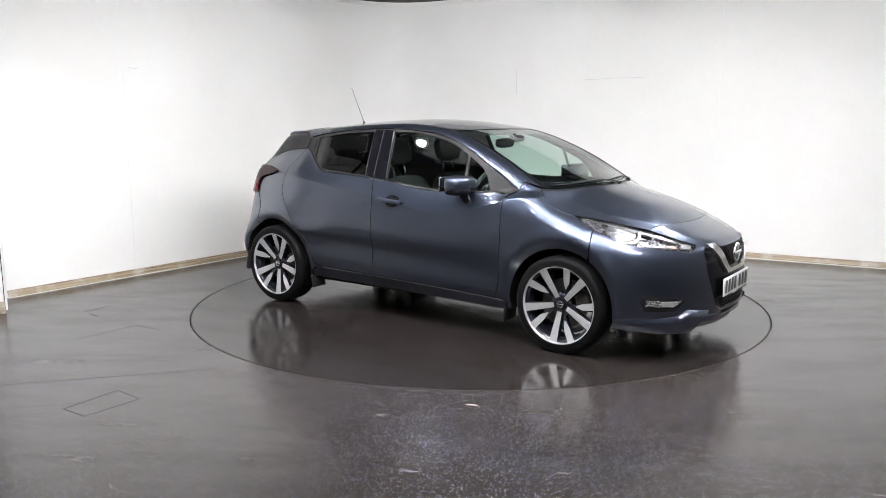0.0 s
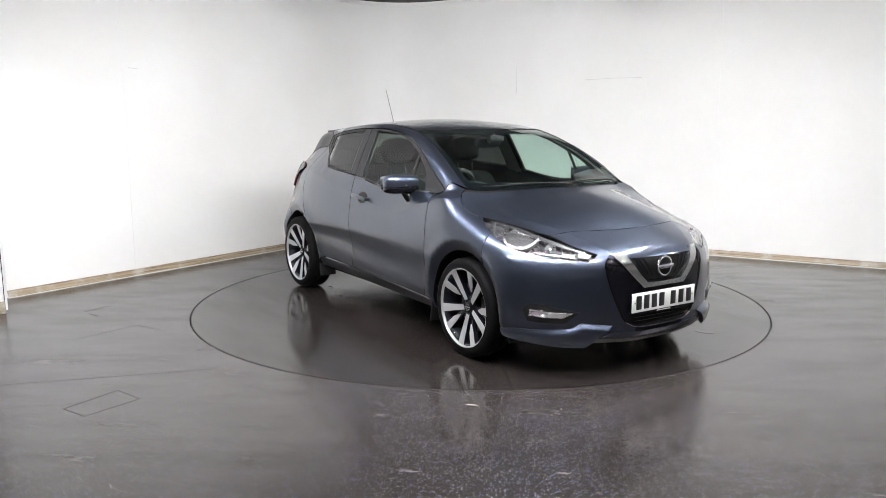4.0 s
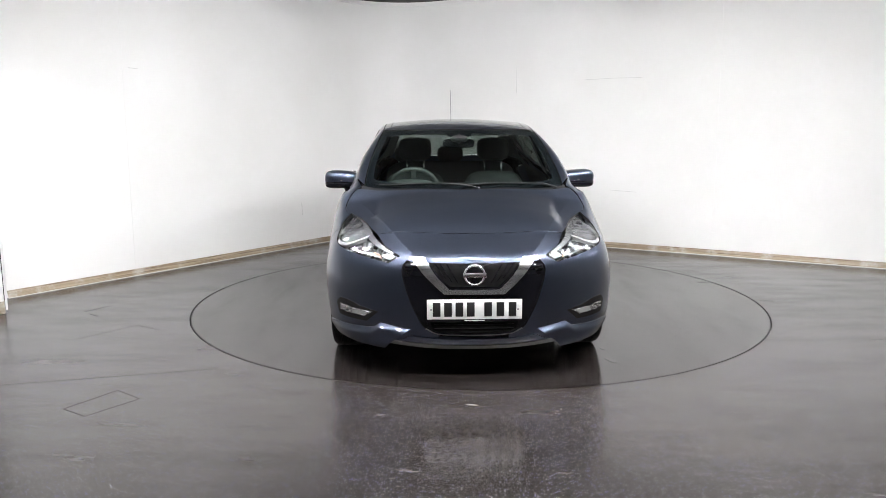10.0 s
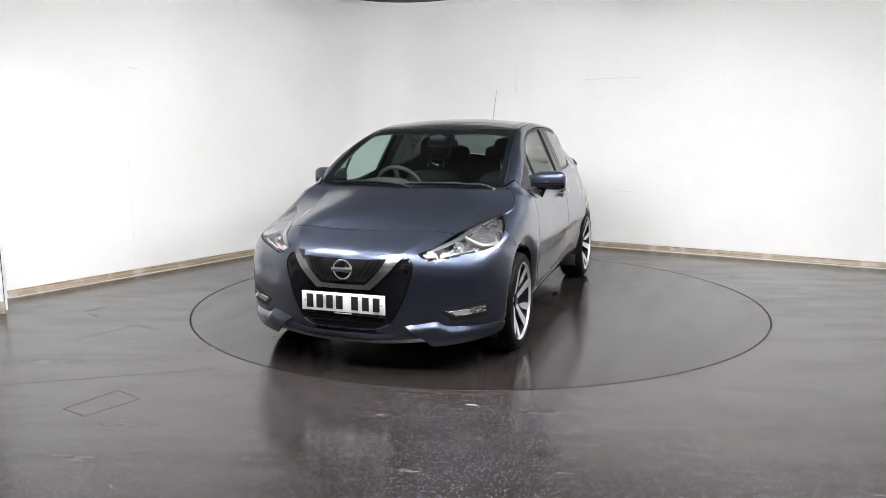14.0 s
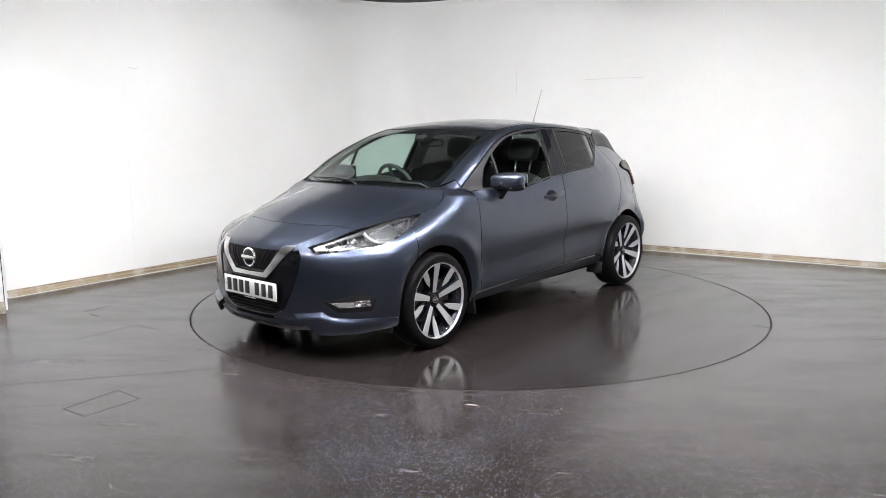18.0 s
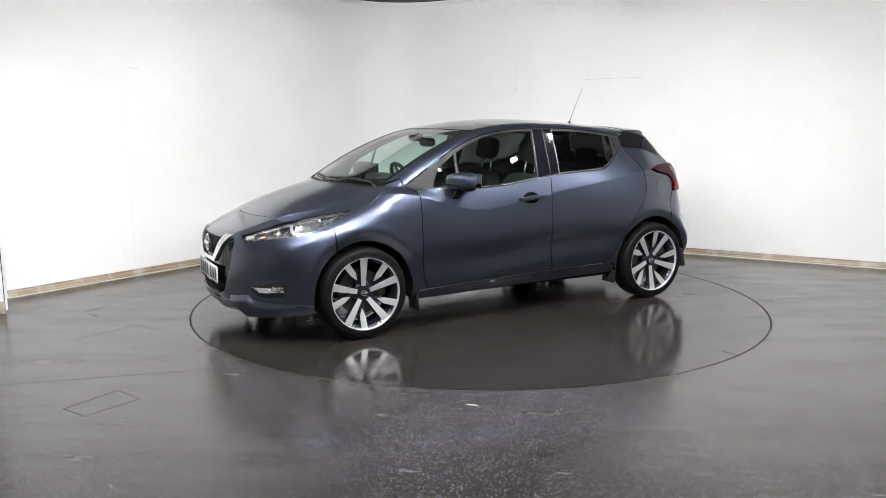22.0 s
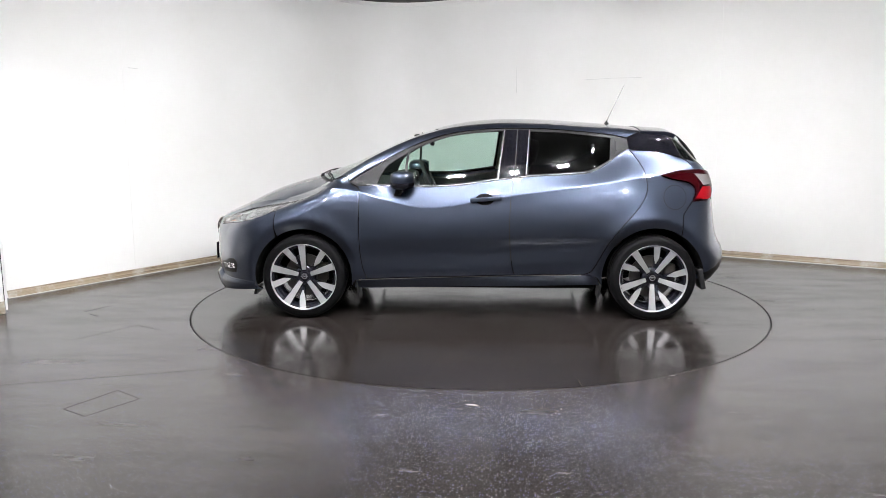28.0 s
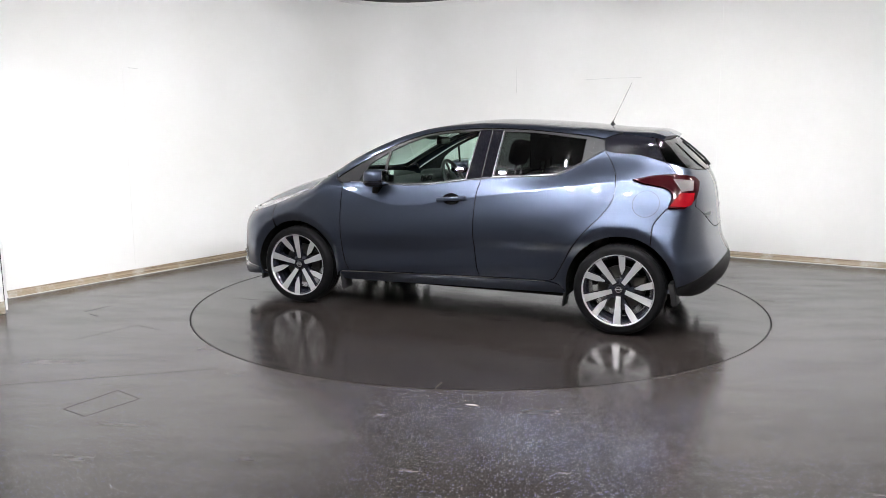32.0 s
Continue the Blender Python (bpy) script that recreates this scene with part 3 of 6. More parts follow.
def ridge(xs, curve_at, view, offset):
    """Lines of mesh points on both sides of a crease."""
    xs = np.arange(xs[0], xs[1], -0.018)
    return [VIEWS[view][0](np.stack([xs, curve_at(xs) + d], 1)) for d in (-offset, offset)]


FLANK_RIDGE = ridge((1.38, -1.32), LINE_Z, "side", 0.004)
BONNET_RIDGE = ridge((2.02, 1.14), FOLD_Y, "top", 0.004)
BONNET_RIDGE += [q * [1, -1, 1] for q in BONNET_RIDGE]


def skin(name, parent, mat, view, outline, holes=(), step=0.03, gap=0.0028, lift=0.0, thick=0.012, label="", mirror=False, both=False, lines=()):
    """A panel of the car's skin as one mesh with a turned-in rim."""
    p, fs = cut(view, outline, holes, step, gap, lines)
    nrm = normals_at(p)
    if both:
        p, nrm, fs = np.vstack([p, p * [1, -1, 1]]), np.vstack([nrm, nrm * [1, -1, 1]]), np.vstack([fs, fs[:, ::-1] + len(p)])
    if mirror:
        p, nrm = p * [1, -1, 1], nrm * [1, -1, 1]
    face = np.cross(p[fs[:, 1]] - p[fs[:, 0]], p[fs[:, 2]] - p[fs[:, 0]])
    wrong = np.einsum("ij,ij->i", face, nrm[fs[:, 0]]) < 0
    fs[wrong] = fs[wrong][:, ::-1]
    rise = lift(p) if callable(lift) else np.full(len(p), lift)
    p = p + nrm * rise[:, None]
    verts, faces, ns = [tuple(v) for v in p], [tuple(int(i) for i in f) for f in fs], [tuple(v) for v in nrm]
    if thick:
        seen = {}
        for a, b, c in faces:
            for i, j in ((a, b), (b, c), (c, a)):
                seen[(i, j)] = 1
        rim = [e for e in seen if (e[1], e[0]) not in seen]
        made = {}
        for i, j in rim:
            quad = []
            for k in (i, j):
                if k not in made:
                    made[k] = len(verts)
                    verts += [tuple(p[k]), tuple(p[k] - nrm[k] * thick)]
                    ns += [(0, 0, 0), (0, 0, 0)]
                quad.append(made[k])
            faces.append((quad[1], quad[0], quad[0] + 1, quad[1] + 1))
    me = bpy.data.meshes.new(name)
    me.from_pydata(verts, [], faces)
    for poly in me.polygons:
        poly.use_smooth = True
    me.update()
    if not callable(lift):
        me.normals_split_custom_set_from_vertices(ns)
    me.materials.append(mat)
    # black rims paint shade into the gaps between body-coloured panels
    if mat is PAINT and thick and thick <= 0.02:
        me.materials.append(UNDER)
        me.polygons.foreach_set("material_index", [0] * len(fs) + [1] * (len(faces) - len(fs)))
    return link(name, me, mat, parent, label)


def pair(name, parent, mat, view, outline, **more):
    """The same panel on both sides of the car."""
    return [skin(name, parent, mat, view, outline, mirror=m, **more) for m in (False, True)]


def arc(cx, start, end, n=14):
    """Points of a wheel arch in side view, angles in degrees from forward."""
    r = ARCH_FRONT if cx > 0 else ARCH_REAR
    return [(cx + r * math.cos(radians(start + (end - start) * i / (n - 1))), WHEEL_R + r * math.sin(radians(start + (end - start) * i / (n - 1)))) for i in range(n)]


def under(ob, parent):
    ob.parent = parent
    return ob


CAR = tagged(new("car"), "dark metallic grey-blue five-door hatchback car with tinted rear glass", "car")

# shared edges, for the car's left side
DOOR_FRONT = [(0.845, 0.945), (0.848, 0.80), (0.85, 0.69), (0.842, 0.48), (0.822, 0.36), (0.795, 0.297)]
POST_LINE = [(-0.265, 1.020), (-0.243, 0.91), (-0.232, 0.69), (-0.24, 0.49), (-0.255, 0.38), (-0.27, 0.326)]
DOOR_REAR = [(-1.10, 1.226), (-1.17, 1.13), (-1.202, 1.05), (-1.205, 0.92), (-1.14, 0.81), (-1.03, 0.69), (-0.94, 0.57), (-0.875, 0.45), (-0.82, 0.355), (-0.77, 0.334)]
BELT_FRONT = [(0.865, 0.968), (0.72, 0.974), (0.5, 0.964), (0.3, 0.962), (0.1, 0.976), (-0.13, 1.008), (-0.265, 1.020)]
BELT_REAR = [(-0.265, 1.020), (-0.36, 1.033), (-0.62, 1.046), (-0.79, 1.058), (-0.875, 1.09), (-0.965, 1.143), (-1.05, 1.198), (-1.10, 1.226)]
BONNET_SIDE = [(1.058, 0.700), (1.12, 0.742), (1.21, 0.758), (1.29, 0.732), (1.44, 0.640), (1.60, 0.582), (1.70, 0.543)]
BONNET_FRONT = [(1.70, 0.543), (1.735, 0.455), (1.785, 0.27), (1.81, 0.12), (1.815, 0.0)]
LAMP_TOP = [(1.968, 0.400, 0.704), (1.86, 0.487, 0.730), (1.67, 0.566, 0.782), (1.44, 0.645, 0.838), (1.29, 0.742, 0.868)]
LAMP_LOW = [(1.29, 0.742, 0.868), (1.37, 0.762, 0.828), (1.46, 0.777, 0.790), (1.63, 0.785, 0.731), (1.74, 0.735, 0.703), (1.84, 0.640, 0.682), (1.92, 0.555, 0.666),
            (1.972, 0.482, 0.655)]
SEAM = [(1.46, 0.790), (1.468, 0.72), (1.462, 0.646)]
GRILLE_EDGE = [(0.352, 0.690), (0.395, 0.628), (0.362, 0.485), (0.312, 0.37), (0.268, 0.305), (0.19, 0.270), (0.0, 0.258)]
FRAME_TOP = [(0.925, 0.996), (0.80, 1.072), (0.60, 1.184), (0.40, 1.276), (0.2, 1.336), (0.0, 1.363), (-0.2, 1.374), (-0.5, 1.370), (-0.8, 1.345), (-1.0, 1.320), (-1.09, 1.300)]
SCREEN_SIDE = [(1.045, 0.655), (0.9, 0.645), (0.7, 0.615), (0.5, 0.585), (0.28, 0.555)]
SCREEN_BASE = [(1.245, 0.0), (1.215, 0.2), (1.155, 0.42), (1.085, 0.58), (1.045, 0.655)]
ROOF_SIDE = [(0.28, 0.555), (0.0, 0.553), (-0.3, 0.548), (-0.7, 0.530), (-1.06, 0.505), (-1.2, 0.494)]


def flip(pts):
    return pts[::-1]


def build_body():
    # bonnet and nose
    rear = [(1.268, 0.0), (1.238, 0.2), (1.178, 0.42), (1.10, 0.60), (1.058, 0.700)]
    mirror_line = lambda pts: [(x, -y) for x, y in pts]
    half = [("top", rear), ("top", BONNET_SIDE[:4]), ("top", BONNET_SIDE[3:]), ("top", BONNET_FRONT)]
    other = [("top", mirror_line(flip(BONNET_FRONT))), ("top", mirror_line(flip(BONNET_SIDE[3:]))), ("top", mirror_line(flip(BONNET_SIDE[:4]))), ("top", mirror_line(flip(rear)))]
    skin("bonnet", CAR, PAINT, "top", trace(half + other), step=0.035, gap=0.0016, lines=BONNET_RIDGE)
    lip = [(2.005, 0.352), (2.035, 0.26), (2.052, 0.13), (2.056, 0.0)]
    nose = [("top", flip(BONNET_FRONT)), ("top", [(1.70, 0.543), (1.79, 0.514), (1.86, 0.483), (1.965, 0.398), (2.005, 0.352)]), ("top", lip)]
    nose += [("top", mirror_line(flip(lip))), ("top", mirror_line([(2.005, 0.352), (1.965, 0.398), (1.86, 0.483), (1.79, 0.514), (1.70, 0.543)])), ("top", mirror_line(BONNET_FRONT))]
    skin("nose_panel", CAR, PAINT, "top", trace(nose), step=0.03, gap=0.0016, lines=BONNET_RIDGE)
    # screen, roof
    screen = [("top", SCREEN_BASE), ("top", SCREEN_SIDE), ("top", [(0.28, 0.555), (0.315, 0.3), (0.33, 0.0)])]
    screen += [("top", [(0.33, 0.0), (0.315, -0.3), (0.28, -0.555)]), ("top", mirror_line(flip(SCREEN_SIDE))), ("top", mirror_line(flip(SCREEN_BASE)))]
    band = [("top", [(1.18, 0.0), (1.15, 0.2), (1.09, 0.40), (1.02, 0.55), (0.985, 0.60)]), ("top", [(0.985, 0.60), (0.85, 0.594), (0.66, 0.565), (0.43, 0.53)]), ("top", [(0.43, 0.53), (0.405, 0.3), (0.41, 0.10), (0.47, 0.08), (0.47, 0.0)])]
    hole = trace(band)
    hole = np.vstack([hole, (hole * [1, -1, 1])[::-1][1:-1]])
    screen = trace(screen)
    skin("windscreen", CAR, GREEN_GLASS, "top", screen, step=0.05, gap=0.003, lift=-0.003, thick=0)
    skin("screen_band", CAR, GLOSS_BLACK, "top", screen, holes=[hole], step=0.04, gap=0.004, lift=-0.007, thick=0, label="black printed band round the windscreen")
    roof = [("top", [(0.33, 0.0), (0.315, 0.3), (0.28, 0.555)]), ("top", ROOF_SIDE), ("top", [(-1.2, 0.494), (-1.215, 0.25), (-1.22, 0.0)])]
    roof += [("top", [(-1.22, 0.0), (-1.215, -0.25), (-1.2, -0.494)]), ("top", mirror_line(flip(ROOF_SIDE))), ("top", [(0.28, -0.555), (0.315, -0.3), (0.33, 0.0)])]
    skin("roof", CAR, PAINT, "top", trace(roof), step=0.05)
    spoil = [("top", [(-1.22, 0.0), (-1.215, 0.25), (-1.2, 0.494)]), ("top", [(-1.2, 0.494), (-1.32, 0.478), (-1.42, 0.45), (-1.47, 0.42)]), ("top", [(-1.47, 0.42), (-1.50, 0.2), (-1.505, 0.0)])]
    spoil = trace(spoil)
    spoil = np.vstack([spoil, (spoil * [1, -1, 1])[::-1][1:-1]])
    skin("spoiler", CAR, PAINT, "top", spoil, step=0.04, thick=0.030, lift=lambda p: 0.004 + 0.018 * np.clip((-1.2 - p[:, 0]) / 0.28, 0, 1))
    # cowl strip between bonnet and screen
    cowl = trace([("top", rear), ("top", [(1.058, 0.70), (1.03, 0.67)]), ("top", flip([(1.16, 0.0), (1.13, 0.2), (1.08, 0.42), (1.05, 0.58), (1.03, 0.67)]))])
    skin("cowl", CAR, BLACK, "top", cowl, step=0.04, gap=-0.01, lift=-0.014, thick=0, both=True)
    # flanks
    fender = [("side", DOOR_FRONT[::-1]), ("side", [(0.845, 0.945), (0.925, 0.992)]), ("side", [(0.925, 0.992), (0.945, 1.045)]), ("top", [(1.045, 0.665), (1.058, 0.700)]),
              ("top", BONNET_SIDE[:4]), ("xyz", LAMP_LOW[:3]), ("side", SEAM), ("side", arc(WHEEL_X, 58, 190)), ("side", [(0.905, 0.245), (0.885, 0.28), (0.795, 0.297)])]
    pair("front_fender", CAR, PAINT, "side", trace(fender), step=0.028, lines=FLANK_RIDGE, thick=0.02)
    front_door = [("side", DOOR_FRONT), ("side", [(0.795, 0.297), (0.3, 0.312), (-0.27, 0.326)]), ("side", flip(POST_LINE)), ("side", flip(BELT_FRONT))]
    doors = pair("front_door", CAR, PAINT, "side", trace(front_door), step=0.03, lines=FLANK_RIDGE)
    rear_door = [("side", POST_LINE), ("side", [(-0.27, 0.326), (-0.5, 0.331), (-0.77, 0.334)]), ("side", flip(DOOR_REAR)), ("side", flip(BELT_REAR))]
    rear_doors = pair("rear_door", CAR, PAINT, "side", trace(rear_door), step=0.03, lines=FLANK_RIDGE)
    quarter = [("side", flip(DOOR_REAR)), ("side", [(-1.10, 1.226), (-1.15, 1.213), (-1.33, 1.197), (-1.465, 1.162), (-1.53, 1.135)]), ("side", [(-1.53, 1.135), (-1.56, 1.10), (-1.585, 1.07)]),
               ("side", [(-1.585, 1.07), (-1.45, 1.064), (-1.316, 1.040)]), ("side", [(-1.316, 1.036), (-1.385, 1.010), (-1.51, 0.985), (-1.555, 0.96), (-1.57, 0.92), (-1.545, 0.855)]),
               ("side", [(-1.545, 0.855), (-1.50, 0.80), (-1.469, 0.749), (-1.46, 0.62)]), ("side", arc(-WHEEL_X, 122, -8)), ("side", [(-0.90, 0.25), (-0.86, 0.31), (-0.77, 0.334)])]
    pair("rear_quarter", CAR, PAINT, "tail", trace(quarter), step=0.028, lines=FLANK_RIDGE, thick=0.02)
    sill = [("side", [(0.88, 0.281), (0.06, 0.308), (-0.78, 0.329)]), ("side", [(-0.78, 0.329), (-0.86, 0.305), (-0.905, 0.245)]), ("side", [(-0.905, 0.24), (-0.8, 0.235), (0, 0.222), (0.80, 0.208), (0.905, 0.222)])]
    pair("sill", CAR, PAINT, "side", trace(sill), step=0.03, thick=0.03, lift=lambda p: -0.35 * np.clip(0.298 - 0.025 * p[:, 0] - p[:, 2], 0, 1))
    # silver strip, tipped upward, that draws the highlight on the doors' lower edge
    strip = [("side", [(0.86, 0.291), (0.3, 0.309), (-0.4, 0.3265), (-0.755, 0.331)]), ("side", [(-0.755, 0.331), (-0.755, 0.323)]), ("side", [(-0.755, 0.323), (-0.4, 0.3185), (0.3, 0.301), (0.86, 0.283)])]
    pair("door_edge_glint", CAR, SATIN, "side", trace(strip), step=0.02, lift=lambda p: 0.001 + 0.5 * np.clip(0.3125 - 0.0248 * p[:, 0] - p[:, 2], 0, 0.012), thick=0.008, label="silver strip standing in for the door edge highlight")
    # cant rail from bonnet to tail
    rail = [("top", SCREEN_SIDE), ("top", ROOF_SIDE), ("side", [(-1.20, 1.345), (-1.15, 1.33), (-1.09, 1.302)]), ("side", flip(FRAME_TOP)), ("side", [(0.925, 0.996), (0.945, 1.045)])]
    pair("roof_rail", CAR, PAINT, "top", trace(rail), step=0.025, thick=0.02)
    rear_pillar = [("side", [(-1.09, 1.300), (-1.10, 1.226)]), ("side", [(-1.10, 1.226), (-1.15, 1.213), (-1.33, 1.197), (-1.465, 1.162), (-1.50, 1.152)]), ("side", [(-1.50, 1.152), (-1.45, 1.24), (-1.425, 1.300)]),
                   ("side", [(-1.425, 1.300), (-1.38, 1.318), (-1.2, 1.338), (-1.15, 1.33), (-1.09, 1.302)])]
    pair("rear_pillar_panel", CAR, GLOSS_BLACK, "side", trace(rear_pillar), step=0.03, lift=0.001, label="gloss black rear pillar panel")
    # side glass and its frame
    g_front = trace([("side", [(0.722, 0.984), (0.70, 1.035), (0.645, 1.112), (0.51, 1.198)]), ("side", [(0.51, 1.198), (0.35, 1.272), (0.184, 1.323), (0.02, 1.346), (-0.192, 1.357)]), ("side", [(-0.192, 1.357), (-0.142, 1.024)]),
                     ("side", [(-0.142, 1.024), (0.1, 0.990), (0.3, 0.976), (0.722, 0.984)])])
    g_rear = trace([("side", [(-0.385, 1.352), (-0.637, 1.342), (-0.970, 1.304)]), ("side", [(-0.970, 1.304), (-0.958, 1.150)]), ("side", [(-0.958, 1.150), (-0.873, 1.103), (-0.79, 1.072), (-0.627, 1.060), (-0.358, 1.047)]),
                    ("side", [(-0.358, 1.047), (-0.385, 1.352)])])
    frame_line = trace([("side", FRAME_TOP), ("side", [(-1.09, 1.300), (-1.10, 1.226)]), ("side", flip(BELT_REAR)), ("side", flip(BELT_FRONT)), ("side", [(0.865, 0.968), (0.925, 0.992)])])
    pair("window_frame", CAR, TRIM, "side", frame_line, holes=[g_front, g_rear], step=0.025, lift=-0.002, label="dark grey window frame")
    post = trace([("side", [(-0.202, 1.366), (-0.375, 1.366)]), ("side", [(-0.375, 1.366), (-0.35, 1.038)]), ("side", [(-0.35, 1.038), (-0.152, 1.014)]), ("side", [(-0.152, 1.014), (-0.202, 1.366)])])
    pair("centre_post", CAR, GLOSS_BLACK, "side", post, step=0.03, lift=0.002, thick=0.006, label="gloss black post cover")
    for ob, m in zip(doors, (1, -1)):
        skin("door_glass", ob, GREEN_GLASS, "side", g_front, step=0.05, gap=-0.006, lift=-0.008, thick=0, mirror=m < 0, label="clear green-tinted door glass")
    for ob, m in zip(rear_doors, (1, -1)):
        skin("door_glass", ob, PRIVACY, "side", g_rear, step=0.05, gap=-0.006, lift=-0.006, thick=0, mirror=m < 0, label="dark privacy glass")
    # front bumper
    bumper = [("front", flip(GRILLE_EDGE[:6])), ("front", [(0.352, 0.690), (0.405, 0.705)]), ("xyz", LAMP_TOP[:1] + [(1.985, 0.44, 0.680)]), ("xyz", flip(LAMP_LOW[2:])), ("side", SEAM), ("side", arc(WHEEL_X, 56, -14)),
              ("nose", [(1.02, 0.205), (0.8, 0.195), (0.6, 0.195), (0.42, 0.205), (0.25, 0.225)]), ("front", [(0.19, 0.24), (0.19, 0.270)])]
    pair("front_bumper", CAR, PAINT, "nose", trace(bumper), step=0.028, thick=0.02)
    lamp = trace([("xyz", LAMP_TOP), ("xyz", LAMP_LOW), ("xyz", [(1.972, 0.482, 0.655), (1.985, 0.44, 0.680), (1.968, 0.400, 0.704)])])
    for m in (False, True):
        head = skin("headlight", CAR, GREY_LAMP, "nose", lamp, step=0.03, lift=-0.03, thick=0.02, mirror=m, label="headlight with clear lens and chrome reflectors")
        skin("lens", head, CLEAR, "nose", lamp, step=0.03, gap=0.003, lift=0.0, thick=0.03, mirror=m)
    # grille
    edge = GRILLE_EDGE
    ring = trace([("front", edge)])
    full = np.vstack([ring, (ring * [1, -1, 1])[::-1][1:]])
    skin("grille_panel", CAR, GLOSS_BLACK, "front", full, step=0.03, lift=-0.006, label="gloss black grille surround")
    v = trace([("front", [(0.352, 0.690), (0.268, 0.690)]), ("front", [(0.268, 0.690), (0.205, 0.60), (0.135, 0.528)]), ("front", [(0.135, 0.528), (0.0, 0.524)]), ("front", [(0.0, 0.524), (-0.135, 0.528)]),
               ("front", [(-0.135, 0.528), (-0.205, 0.60), (-0.268, 0.690)]), ("front", [(-0.268, 0.690), (-0.352, 0.690)]), ("front", [(-0.352, 0.690), (-0.25, 0.575), (-0.165, 0.495)]),
               ("front", [(-0.165, 0.495), (0.165, 0.495)]), ("front", [(0.165, 0.495), (0.25, 0.575), (0.352, 0.690)])])
    skin("grille_chrome", CAR, CHROME, "front", v, step=0.02, lift=0.012, thick=0.03, label="chrome V-shaped grille strip")
    # tail
    tail_lamp = trace([("side", [(-1.316, 1.038), (-1.45, 1.064), (-1.585, 1.07)]), ("xyz", [(-1.585, 0.60, 1.07), (-1.69, 0.53, 1.052), (-1.725, 0.50, 1.02)]), ("xyz", [(-1.725, 0.50, 1.02), (-1.72, 0.60, 0.92), (-1.66, 0.69, 0.852)]),
                       ("side", [(-1.65, 0.850), (-1.545, 0.855)]), ("side", [(-1.545, 0.855), (-1.57, 0.92), (-1.555, 0.96), (-1.51, 0.985), (-1.385, 1.010), (-1.316, 1.036)])])
    pair("tail_light", CAR, DARK_RED_LENS, "tail", tail_lamp, step=0.02, lift=0.016, thick=0.024, label="wrap-round red tail light")
    seam2 = [(-1.46, 0.62), (-1.469, 0.749), (-1.50, 0.80), (-1.545, 0.855)]
    bump2 = [("side", seam2), ("side", [(-1.545, 0.855), (-1.65, 0.850)]), ("xyz", [(-1.66, 0.69, 0.852), (-1.73, 0.60, 0.86), (-1.781, 0.515, 0.814), (-1.851, 0.288, 0.706), (-1.88, 0.0, 0.70)]),
             ("tail", [(0.0, 0.70), (0.0, 0.50)]), ("tail", [(0.0, 0.50), (0.35, 0.48), (0.6, 0.44), (0.85, 0.36), (0.95, 0.30)]), ("side", [(-1.63, 0.30), (-1.62, 0.36)]), ("side", arc(-WHEEL_X, 172, 122))]
    pair("rear_bumper", CAR, PAINT, "tail", trace(bump2), step=0.028, thick=0.02)
    low2 = [("tail", [(0.0, 0.50), (0.35, 0.48), (0.6, 0.44), (0.85, 0.36), (0.95, 0.30)]), ("tail", [(0.95, 0.30), (0.7, 0.26), (0.4, 0.25), (0.0, 0.25)]), ("tail", [(0.0, 0.25), (0.0, 0.50)])]
    pair("rear_valance", CAR, BLACK, "tail", trace(low2), step=0.03, lift=-0.002, thick=0.03, label="black lower rear valance")
    gate = [("xyz", [(-1.88, 0.0, 0.70), (-1.851, 0.288, 0.706), (-1.781, 0.515, 0.814), (-1.73, 0.60, 0.86)]), ("xyz", [(-1.73, 0.60, 0.86), (-1.735, 0.58, 0.93), (-1.725, 0.50, 1.02)]),
            ("xyz", [(-1.725, 0.50, 1.02), (-1.69, 0.53, 1.052), (-1.585, 0.60, 1.07)]), ("side", [(-1.585, 1.07), (-1.56, 1.10), (-1.53, 1.135)]), ("side", [(-1.53, 1.135), (-1.50, 1.152)]),
            ("xyz", [(-1.505, 0.553, 1.150), (-1.60, 0.49, 1.118), (-1.69, 0.37, 1.098), (-1.735, 0.19, 1.088), (-1.745, 0.0, 1.085)])]
    pair("tailgate", CAR, PAINT, "tail", trace(gate), step=0.03)
    hatch = trace([("xyz", [(-1.745, 0.0, 1.085), (-1.735, 0.19, 1.088), (-1.69, 0.37, 1.098), (-1.60, 0.49, 1.118), (-1.505, 0.553, 1.150)]), ("side", [(-1.505, 1.152), (-1.455, 1.24), (-1.43, 1.295)]),
                   ("xyz", [(-1.43, 0.46, 1.30), (-1.49, 0.30, 1.306), (-1.515, 0.0, 1.31)])])
    hatch = np.vstack([hatch, (hatch * [1, -1, 1])[::-1][1:-1]])
    skin("hatch_glass", CAR, HATCH, "tail", hatch, step=0.05, thick=0, lift=-0.003)
    return doors, rear_doors


DOORS, REAR_DOORS = build_body()


# ---- wheels ----
def polar(r, deg):
    return (-r * math.cos(radians(deg)), r * math.sin(radians(deg)))


